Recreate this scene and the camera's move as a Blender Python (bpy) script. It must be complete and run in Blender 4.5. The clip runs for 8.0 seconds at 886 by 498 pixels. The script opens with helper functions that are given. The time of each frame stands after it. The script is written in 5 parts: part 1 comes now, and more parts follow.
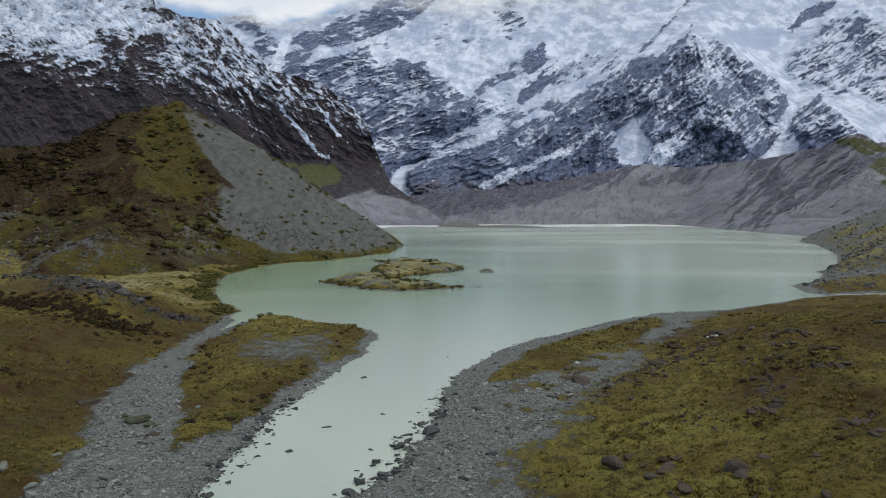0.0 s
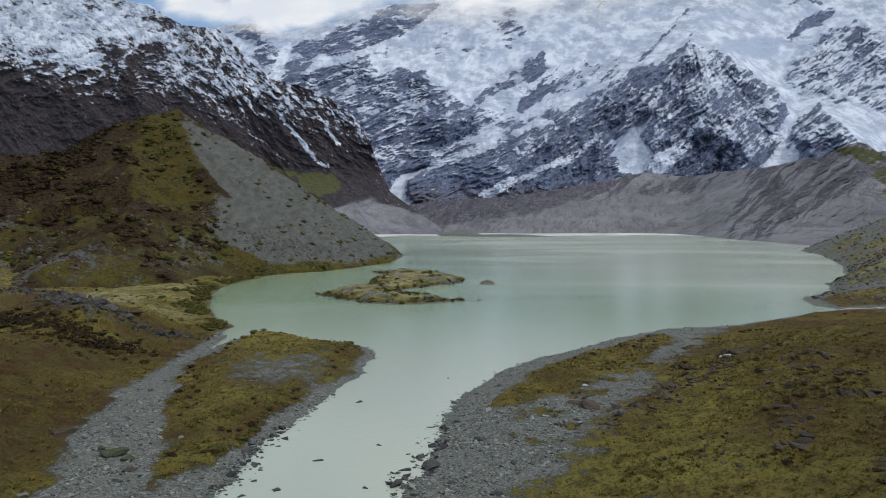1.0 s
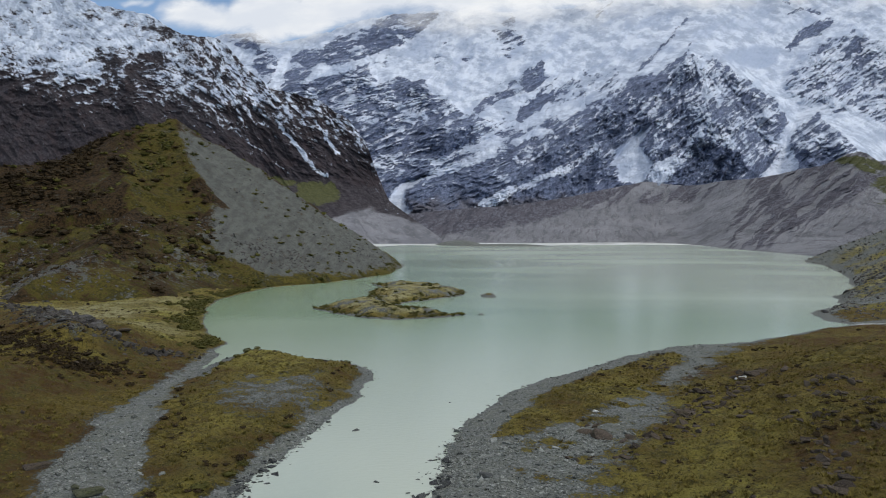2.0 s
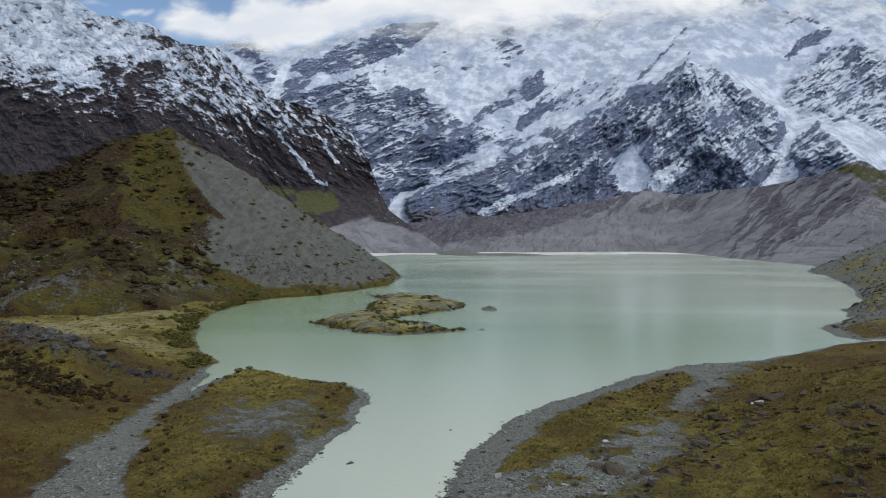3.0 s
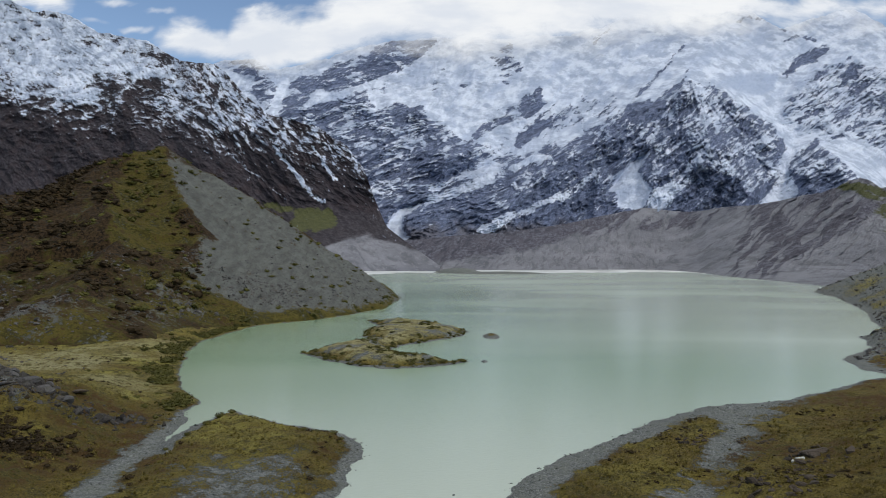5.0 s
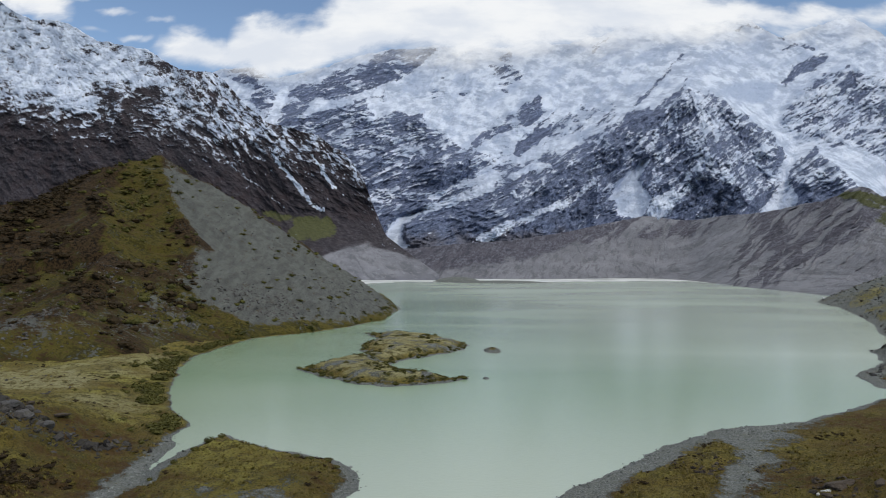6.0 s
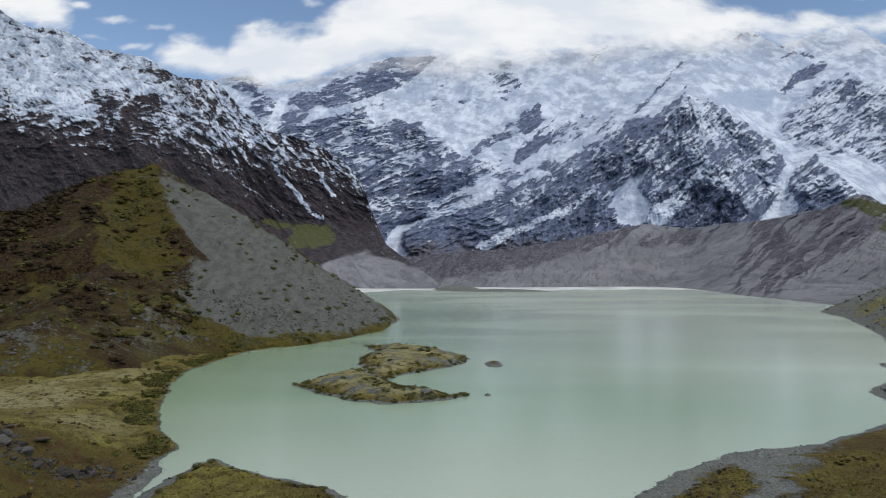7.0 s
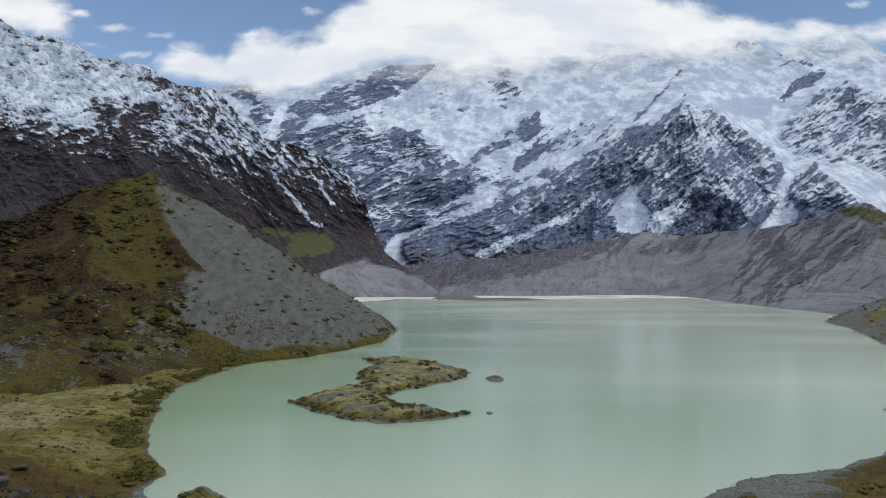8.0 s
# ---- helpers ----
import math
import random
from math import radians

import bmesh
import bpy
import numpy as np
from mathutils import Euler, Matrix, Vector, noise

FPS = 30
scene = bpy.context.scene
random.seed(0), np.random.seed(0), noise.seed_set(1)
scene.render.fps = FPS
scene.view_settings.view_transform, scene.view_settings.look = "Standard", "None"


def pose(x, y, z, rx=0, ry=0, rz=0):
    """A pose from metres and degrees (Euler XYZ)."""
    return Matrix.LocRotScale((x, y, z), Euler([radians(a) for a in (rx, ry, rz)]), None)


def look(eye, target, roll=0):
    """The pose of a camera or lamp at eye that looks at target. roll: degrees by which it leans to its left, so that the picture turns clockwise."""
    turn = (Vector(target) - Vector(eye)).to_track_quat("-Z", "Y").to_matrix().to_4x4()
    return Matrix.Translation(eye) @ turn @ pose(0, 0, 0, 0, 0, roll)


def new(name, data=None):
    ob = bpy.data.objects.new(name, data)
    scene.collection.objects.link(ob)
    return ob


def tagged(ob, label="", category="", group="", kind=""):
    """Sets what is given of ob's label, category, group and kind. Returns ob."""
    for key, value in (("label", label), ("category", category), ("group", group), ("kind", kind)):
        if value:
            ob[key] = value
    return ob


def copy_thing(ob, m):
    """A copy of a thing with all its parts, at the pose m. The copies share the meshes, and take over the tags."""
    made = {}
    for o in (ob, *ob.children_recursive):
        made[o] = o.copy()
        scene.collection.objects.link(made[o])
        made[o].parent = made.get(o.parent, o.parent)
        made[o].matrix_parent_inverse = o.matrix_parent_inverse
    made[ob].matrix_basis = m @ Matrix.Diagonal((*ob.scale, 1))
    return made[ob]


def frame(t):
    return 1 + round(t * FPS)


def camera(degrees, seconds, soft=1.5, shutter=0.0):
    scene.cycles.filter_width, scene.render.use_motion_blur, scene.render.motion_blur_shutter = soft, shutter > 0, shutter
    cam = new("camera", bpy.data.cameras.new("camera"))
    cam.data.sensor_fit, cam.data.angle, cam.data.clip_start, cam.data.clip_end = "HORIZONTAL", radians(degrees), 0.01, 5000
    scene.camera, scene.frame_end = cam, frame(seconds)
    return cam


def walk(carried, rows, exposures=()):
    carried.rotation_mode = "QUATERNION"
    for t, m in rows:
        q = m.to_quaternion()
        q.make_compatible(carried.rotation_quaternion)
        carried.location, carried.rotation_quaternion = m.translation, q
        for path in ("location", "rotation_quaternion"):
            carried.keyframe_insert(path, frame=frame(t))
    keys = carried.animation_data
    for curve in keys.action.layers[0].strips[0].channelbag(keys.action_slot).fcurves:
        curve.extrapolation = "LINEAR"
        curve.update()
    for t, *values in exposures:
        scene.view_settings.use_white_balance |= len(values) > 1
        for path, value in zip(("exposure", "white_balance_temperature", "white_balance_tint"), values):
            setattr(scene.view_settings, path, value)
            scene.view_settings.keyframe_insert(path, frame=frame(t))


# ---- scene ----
cam = camera(62.76, 8.0, soft=1.0)
# seconds, x, y, z, yaw, pitch, roll
PATH = [
    (0.0, 0.0, 0.0, 26.0, 0.02, -2.91, -0.03), (0.5, -0.1, 3.0, 26.45, 0.01, -2.60, -0.03),
    (1.0, -0.1, 6.1, 26.95, 0.0, -2.25, -0.04), (1.5, -0.3, 9.2, 27.45, -0.03, -1.90, -0.05),
    (3.0, -0.6, 18.7, 29.4, -0.11, -0.88, -0.05), (3.5, -0.65, 21.8, 30.1, -0.13, -0.57, -0.05),
    (4.0, -0.7, 25.1, 30.9, -0.16, -0.24, -0.06), (4.5, -0.85, 28.3, 31.6, -0.19, 0.09, -0.06),
    (6.0, -1.3, 38.1, 33.9, -0.28, 1.04, -0.04), (6.5, -1.4, 41.2, 34.6, -0.31, 1.35, -0.03),
    (7.0, -1.5, 44.5, 35.4, -0.32, 1.63, -0.02), (7.5, -1.6, 47.7, 36.2, -0.34, 1.93, 0.0),
    (8.0, -1.7, 50.9, 37.1, -0.38, 2.23, 0.0)]
walk(cam, [(t, pose(x, y, z, 90 + p, r, w)) for t, x, y, z, w, p, r in PATH], [(0.0, -0.11), (8.0, -0.10)])

# ---- light: broken cloud, a soft high sun to the right ----
SUN_EL, SUN_AZ = 46.0, 122.0          # degrees; azimuth from +y towards +x
sun_way = Vector((math.sin(radians(SUN_AZ)) * math.cos(radians(SUN_EL)),
                  math.cos(radians(SUN_AZ)) * math.cos(radians(SUN_EL)), math.sin(radians(SUN_EL))))
sun = new("sun", bpy.data.lights.new("sun", "SUN"))
sun.data.energy, sun.data.angle, sun.data.color = 1.45, radians(9), (1.0, 0.935, 0.83)
sun.matrix_world = look(sun_way * 100, (0, 0, 0))
world = bpy.data.worlds.new("sky")
scene.world = world
world.use_nodes = True


class Nodes:
    """Short hand for wiring a node tree."""

    def __init__(self, tree):
        self.tree = tree
        tree.nodes.clear()

    def add(self, kind, **values):
        n = self.tree.nodes.new(kind)
        for key, value in values.items():
            if key in n.inputs:
                self.put(n.inputs[key], value)
            else:
                setattr(n, key, value)
        return n

    def put(self, socket, value):
        if isinstance(value, bpy.types.NodeSocket):
            self.tree.links.new(value, socket)
        else:
            socket.default_value = value

    def math(self, op, a, b=0.0, clamp=False):
        n = self.tree.nodes.new("ShaderNodeMath")
        n.operation, n.use_clamp = op, clamp
        self.put(n.inputs[0], a)
        self.put(n.inputs[1], b)
        return n.outputs[0]

    def noise(self, vector, scale, detail=6.0, rough=0.6, distortion=0.0):
        n = self.tree.nodes.new("ShaderNodeTexNoise")
        self.put(n.inputs["Vector"], vector)
        n.inputs["Scale"].default_value, n.inputs["Detail"].default_value = scale, detail
        n.inputs["Roughness"].default_value, n.inputs["Distortion"].default_value = rough, distortion
        return n.outputs["Fac"]

    def grain(self, *values):
        """The same noise with more contrast."""
        return self.math("ADD", self.math("MULTIPLY", self.math("SUBTRACT", self.noise(*values), 0.5), 2.0), 0.5)

    def step(self, value, lo, hi, to_lo=0.0, to_hi=1.0):
        n = self.tree.nodes.new("ShaderNodeMapRange")
        n.interpolation_type = "SMOOTHSTEP"
        self.put(n.inputs["Value"], value)
        for i, v in zip((1, 2, 3, 4), (lo, hi, to_lo, to_hi)):
            n.inputs[i].default_value = v
        return n.outputs[0]

    def mix(self, fac, a, b, mode="MIX"):
        n = self.tree.nodes.new("ShaderNodeMix")
        n.data_type, n.blend_type = "RGBA", mode
        self.put(n.inputs[0], fac)
        self.put(n.inputs[6], a if isinstance(a, bpy.types.NodeSocket) else (*a, 1))
        self.put(n.inputs[7], b if isinstance(b, bpy.types.NodeSocket) else (*b, 1))
        return n.outputs[2]

    def attr(self, name):
        n = self.tree.nodes.new("ShaderNodeAttribute")
        n.attribute_name = name
        return n.outputs["Fac"]

    def scaled(self, vector, sx, sy, sz, rz=0.0):
        n = self.tree.nodes.new("ShaderNodeMapping")
        self.put(n.inputs["Vector"], vector)
        n.inputs["Scale"].default_value = (sx, sy, sz)
        n.inputs["Rotation"].default_value = (0, 0, rz)
        return n.outputs[0]

    def bump(self, height, strength, distance, normal=None):
        n = self.tree.nodes.new("ShaderNodeBump")
        self.put(n.inputs["Height"], height)
        n.inputs["Strength"].default_value, n.inputs["Distance"].default_value = strength, distance
        if normal is not None:
            self.put(n.inputs["Normal"], normal)
        return n.outputs[0]

    def surface(self, colour, rough, normal=None, spec=0.3, **more):
        n = self.add("ShaderNodeBsdfPrincipled")
        self.put(n.inputs["Base Color"], colour if isinstance(colour, bpy.types.NodeSocket) else (*colour, 1))
        self.put(n.inputs["Roughness"], rough)
        self.put(n.inputs["Specular IOR Level"], spec)
        if normal is not None:
            self.put(n.inputs["Normal"], normal)
        for key, value in more.items():
            self.put(n.inputs[key], value)
        out = self.add("ShaderNodeOutputMaterial")
        self.tree.links.new(n.outputs[0], out.inputs[0])
        return n


def material(name):
    m = bpy.data.materials.new(name)
    m.use_nodes = True
    return m, Nodes(m.node_tree)


# sky: blue with broken white cloud all round
k = Nodes(world.node_tree)
sky = k.add("ShaderNodeTexSky", sky_type="NISHITA", sun_disc=False, sun_elevation=radians(SUN_EL),
            sun_rotation=radians(SUN_AZ), altitude=900.0, air_density=1.0, dust_density=0.6, ozone_density=1.5)
way = k.add("ShaderNodeTexCoord").outputs["Generated"]
flat = k.scaled(way, 1.0, 1.0, 2.2)
high = k.add("ShaderNodeSeparateXYZ", Vector=way).outputs[2]
cover = k.math("MULTIPLY", k.step(k.noise(flat, 2.6, 9.0, 0.58, 0.3), 0.33, 0.52), k.step(high, 0.36, 0.54))
shade = k.noise(flat, 5.0, 5.0, 0.6)
white = k.mix(shade, (5.2, 5.45, 5.8), (7.8, 7.9, 8.0))
sky_out = k.add("ShaderNodeOutputWorld")
back = k.add("ShaderNodeBackground", Strength=0.135)
k.put(back.inputs["Color"], k.mix(cover, sky.outputs[0], white))
k.tree.links.new(back.outputs[0], sky_out.inputs[0])


# ---- number helpers ----
def lattice(ix, iy, seed):
    h = (ix.astype(np.int64) * 374761393 + iy.astype(np.int64) * 668265263 + seed * 974634777) & 0xFFFFFFFF
    h = ((h ^ (h >> 13)) * 1274126177) & 0xFFFFFFFF
    return (h ^ (h >> 16)) & 0xFFFFFFFF


def grad_noise(x, y, seed=0):
    """Smooth noise, about -1 to 1."""
    x0, y0 = np.floor(x), np.floor(y)
    fx, fy = x - x0, y - y0
    u, v = fx * fx * fx * (fx * (fx * 6 - 15) + 10), fy * fy * fy * (fy * (fy * 6 - 15) + 10)
    total = 0.0
    for dx in (0, 1):
        for dy in (0, 1):
            ang = lattice(x0 + dx, y0 + dy, seed) * (2 * math.pi / 4294967296.0)
            g = np.cos(ang) * (fx - dx) + np.sin(ang) * (fy - dy)
            total = total + g * (u if dx else 1 - u) * (v if dy else 1 - v)
    return total * 1.5


def fbm(x, y, size, octaves=5, seed=0, gain=0.5):
    total, amp, norm = 0.0, 1.0, 0.0
    for o in range(octaves):
        f = 2.03 ** o / size
        total = total + amp * grad_noise(x * f + 17.3 * o, y * f - 9.1 * o, seed + o * 7)
        norm, amp = norm + amp, amp * gain
    return total / norm


def ridged(x, y, size, octaves=6, seed=0, gain=0.5):
    """Sharp crests, 0 to 1."""
    total, amp, norm, weight = 0.0, 1.0, 0.0, 1.0
    for o in range(octaves):
        f = 2.07 ** o / size
        r = (1 - np.abs(grad_noise(x * f + 31.7 * o, y * f + 11.9 * o, seed + o * 13))) ** 2
        total, norm = total + amp * r * weight, norm + amp
        weight = np.clip(r * 1.6, 0, 1)
        amp *= gain
    return total / norm


def smooth(v, lo, hi):
    t = np.clip((v - lo) / (hi - lo), 0, 1)
    return t * t * (3 - 2 * t)


def along(a, pts):
    xs, ys = [p[0] for p in pts], [p[1] for p in pts]
    return np.interp(a, xs, ys)


def line_distance(x, y, pts):
    """Distance to an open line, and the third value of its points carried along it."""
    best, carried = np.full(np.shape(x), 1e9), np.zeros(np.shape(x))
    for a, b in zip(pts[:-1], pts[1:]):
        dx, dy = b[0] - a[0], b[1] - a[1]
        s = np.clip(((x - a[0]) * dx + (y - a[1]) * dy) / (dx * dx + dy * dy), 0, 1)
        d = np.hypot(x - a[0] - s * dx, y - a[1] - s * dy)
        near = d < best
        best = np.where(near, d, best)
        if len(a) > 2:
            carried = np.where(near, a[2] + s * (b[2] - a[2]), carried)
    return best, carried


def inside(x, y, pts):
    """Signed distance to a closed outline, positive within it."""
    d, _ = line_distance(x, y, list(pts) + [pts[0]])
    odd = np.zeros(np.shape(x), bool)
    for a, b in zip(pts, list(pts[1:]) + [pts[0]]):
        if a[1] != b[1]:
            cross = ((a[1] > y) != (b[1] > y)) & (x < (b[0] - a[0]) * (y - a[1]) / (b[1] - a[1]) + a[0])
            odd ^= cross
    return np.where(odd, d, -d)


def mesh_of(name, verts, faces, mat, fields=None, parent=None, smooth_faces=True, label=""):
    """One mesh object from arrays; fields are numbers kept per vertex."""
    verts, faces = np.asarray(verts, np.float32), np.asarray(faces, np.int32)
    me = bpy.data.meshes.new(name)
    n, k = faces.shape
    me.vertices.add(len(verts))
    me.vertices.foreach_set("co", verts.ravel())
    me.loops.add(n * k)
    me.loops.foreach_set("vertex_index", faces.ravel())
    me.polygons.add(n)
    me.polygons.foreach_set("loop_start", np.arange(0, n * k, k, dtype=np.int32))
    me.polygons.foreach_set("use_smooth", np.full(n, smooth_faces))
    for key, values in (fields or {}).items():
        me.attributes.new(key, "FLOAT", "POINT").data.foreach_set("value", np.asarray(values, np.float32).ravel())
    me.update(calc_edges=True)
    me.materials.append(mat)
    ob = new(name, me)
    ob.parent = parent
    if label:
        ob["label"] = label
    return ob


def sheet(rows, cols, wrap=False):
    """The quads of a grid of rows by cols points."""
    i = np.arange(rows * cols).reshape(rows, cols)
    if wrap:
        i = np.concatenate([i, i[:, :1]], 1)
    return np.stack([i[:-1, :-1], i[:-1, 1:], i[1:, 1:], i[1:, :-1]], -1).reshape(-1, 4)


# ---- materials ----
def ground_material():
    m, k = material("alpine_ground")
    at = k.add("ShaderNodeNewGeometry").outputs["Position"]
    fine, mid, wide = k.grain(at, 2.6, 8, 0.78), k.grain(at, 0.35, 7, 0.68), k.grain(at, 0.06, 5, 0.6)
    # gravel: rounded grey-green stones
    cells = k.add("ShaderNodeTexVoronoi", Scale=3.4, Randomness=1.0)
    k.put(cells.inputs["Vector"], k.scaled(at, 0.8, 1.15, 1.0))
    tone = k.add("ShaderNodeSeparateColor")
    k.put(tone.inputs[0], cells.outputs["Color"])
    small = k.add("ShaderNodeTexVoronoi", Scale=8.5, Randomness=1.0)
    k.put(small.inputs["Vector"], at)
    chips = k.add("ShaderNodeSeparateColor")
    k.put(chips.inputs[0], small.outputs["Color"])
    gravel = k.mix(chips.outputs[0], (0.058, 0.063, 0.057), (0.200, 0.213, 0.196))
    gravel = k.mix(k.step(tone.outputs[0], 0.45, 0.5, 0, 0.7), gravel, k.mix(tone.outputs[1], (0.055, 0.060, 0.058), (0.255, 0.272, 0.262)))
    gravel = k.mix(k.step(mid, 0.4, 0.7, 0, 0.6), gravel, (0.155, 0.165, 0.138))
    gravel = k.mix(k.step(fine, 0.64, 0.82, 0, 0.8), gravel, (0.42, 0.435, 0.41))
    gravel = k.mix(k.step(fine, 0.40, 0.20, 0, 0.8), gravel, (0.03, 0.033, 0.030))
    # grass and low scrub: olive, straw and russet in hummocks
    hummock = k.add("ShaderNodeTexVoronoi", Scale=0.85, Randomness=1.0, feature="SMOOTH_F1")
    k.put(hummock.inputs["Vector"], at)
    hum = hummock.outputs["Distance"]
    grass = k.mix(k.step(mid, 0.30, 0.70), (0.082, 0.070, 0.014), (0.215, 0.182, 0.036))
    grass = k.mix(k.step(wide, 0.42, 0.62, 0, 0.6), grass, (0.150, 0.108, 0.020))
    grass = k.mix(k.math("MULTIPLY", k.attr("lush_lit"), k.step(mid, 0.28, 0.58)), grass, k.mix(fine, (0.155, 0.144, 0.026), (0.395, 0.362, 0.082)))
    grass = k.mix(k.step(fine, 0.55, 0.74, 0, 0.75), grass, (0.29, 0.232, 0.062))
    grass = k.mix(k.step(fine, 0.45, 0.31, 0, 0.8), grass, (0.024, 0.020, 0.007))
    russet = k.math("MULTIPLY", k.attr("russet"), k.step(k.math("ADD", mid, k.math("MULTIPLY", k.math("SUBTRACT", fine, 0.5), 0.5)), 0.34, 0.6))
    grass = k.mix(russet, grass, k.mix(fine, (0.024, 0.014, 0.005), (0.145, 0.082, 0.021)))
    pale = k.math("MULTIPLY", k.attr("pale"), k.step(k.math("ADD", mid, k.math("MULTIPLY", k.math("SUBTRACT", fine, 0.5), 0.35)), 0.28, 0.55))
    grass = k.mix(pale, grass, k.mix(k.step(fine, 0.2, 0.8), (0.215, 0.202, 0.088), (0.40, 0.370, 0.195)))
    edge = k.math("ADD", k.attr("veg"), k.math("MULTIPLY", k.math("SUBTRACT", fine, 0.5), 1.0))
    edge = k.math("ADD", edge, k.math("MULTIPLY", k.math("SUBTRACT", mid, 0.5), 1.0))
    green = k.step(edge, 0.38, 0.62)
    wet = k.math("MULTIPLY", k.attr("wet"), 0.45)
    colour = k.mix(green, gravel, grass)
    colour = k.mix(k.attr("silt"), colour, k.mix(wide, (0.55, 0.57, 0.56), (0.74, 0.76, 0.75)))
    colour = k.mix(wet, colour, k.mix(1.0, colour, (0.45, 0.47, 0.47), "MULTIPLY"))
    stones = k.math("ADD", k.math("MULTIPLY", cells.outputs["Distance"], -0.5), k.math("MULTIPLY", small.outputs["Distance"], -0.25))
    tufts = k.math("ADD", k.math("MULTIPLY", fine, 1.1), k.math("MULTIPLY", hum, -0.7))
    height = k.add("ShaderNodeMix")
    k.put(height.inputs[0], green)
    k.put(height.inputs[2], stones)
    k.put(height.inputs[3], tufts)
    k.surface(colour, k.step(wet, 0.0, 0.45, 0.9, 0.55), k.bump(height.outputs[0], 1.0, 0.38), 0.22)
    return m


def hill_material():
    m, k = material("moraine_cover")
    at = k.add("ShaderNodeNewGeometry").outputs["Position"]
    fine, mid, wide = k.grain(at, 0.8, 8, 0.68), k.grain(at, 0.12, 7, 0.62), k.grain(at, 0.025, 5, 0.6)
    streak = k.grain(k.scaled(at, 0.32, 0.07, 0.05, radians(-22)), 1.0, 7, 0.62)
    scree = k.mix(k.step(streak, 0.1, 0.9), (0.086, 0.090, 0.082), (0.145, 0.151, 0.138))
    scree = k.mix(k.step(fine, 0.62, 0.95, 0, 0.5), scree, (0.23, 0.236, 0.218))
    scree = k.mix(k.step(fine, 0.38, 0.1, 0, 0.5), scree, (0.06, 0.062, 0.055))
    grass = k.mix(k.step(mid, 0.3, 0.7), (0.044, 0.039, 0.009), (0.100, 0.084, 0.016))
    grass = k.mix(k.step(fine, 0.5, 0.75, 0, 0.6), grass, (0.16, 0.135, 0.03))
    grass = k.mix(k.step(fine, 0.45, 0.28, 0, 0.7), grass, (0.028, 0.024, 0.007))
    scrub = k.mix(k.step(fine, 0.35, 0.65), (0.011, 0.008, 0.004), (0.062, 0.038, 0.017))
    scrub = k.mix(k.step(mid, 0.6, 0.9, 0, 0.5), scrub, (0.070, 0.050, 0.016))
    edge = k.math("MULTIPLY", k.math("SUBTRACT", fine, 0.5), 1.2)
    edge2 = k.math("ADD", edge, k.math("MULTIPLY", k.math("SUBTRACT", mid, 0.5), 1.2))
    brown = k.step(k.math("ADD", k.attr("russet"), edge2), 0.35, 0.65)
    green = k.step(k.math("ADD", k.attr("veg"), edge2), 0.36, 0.64)
    cover = k.mix(brown, grass, scrub)
    colour = k.mix(green, scree, cover)
    height = k.math("ADD", k.math("MULTIPLY", fine, 1.0), k.math("MULTIPLY", mid, 2.0))
    k.surface(colour, 0.92, k.bump(height, 0.9, 0.9), 0.15)
    return m


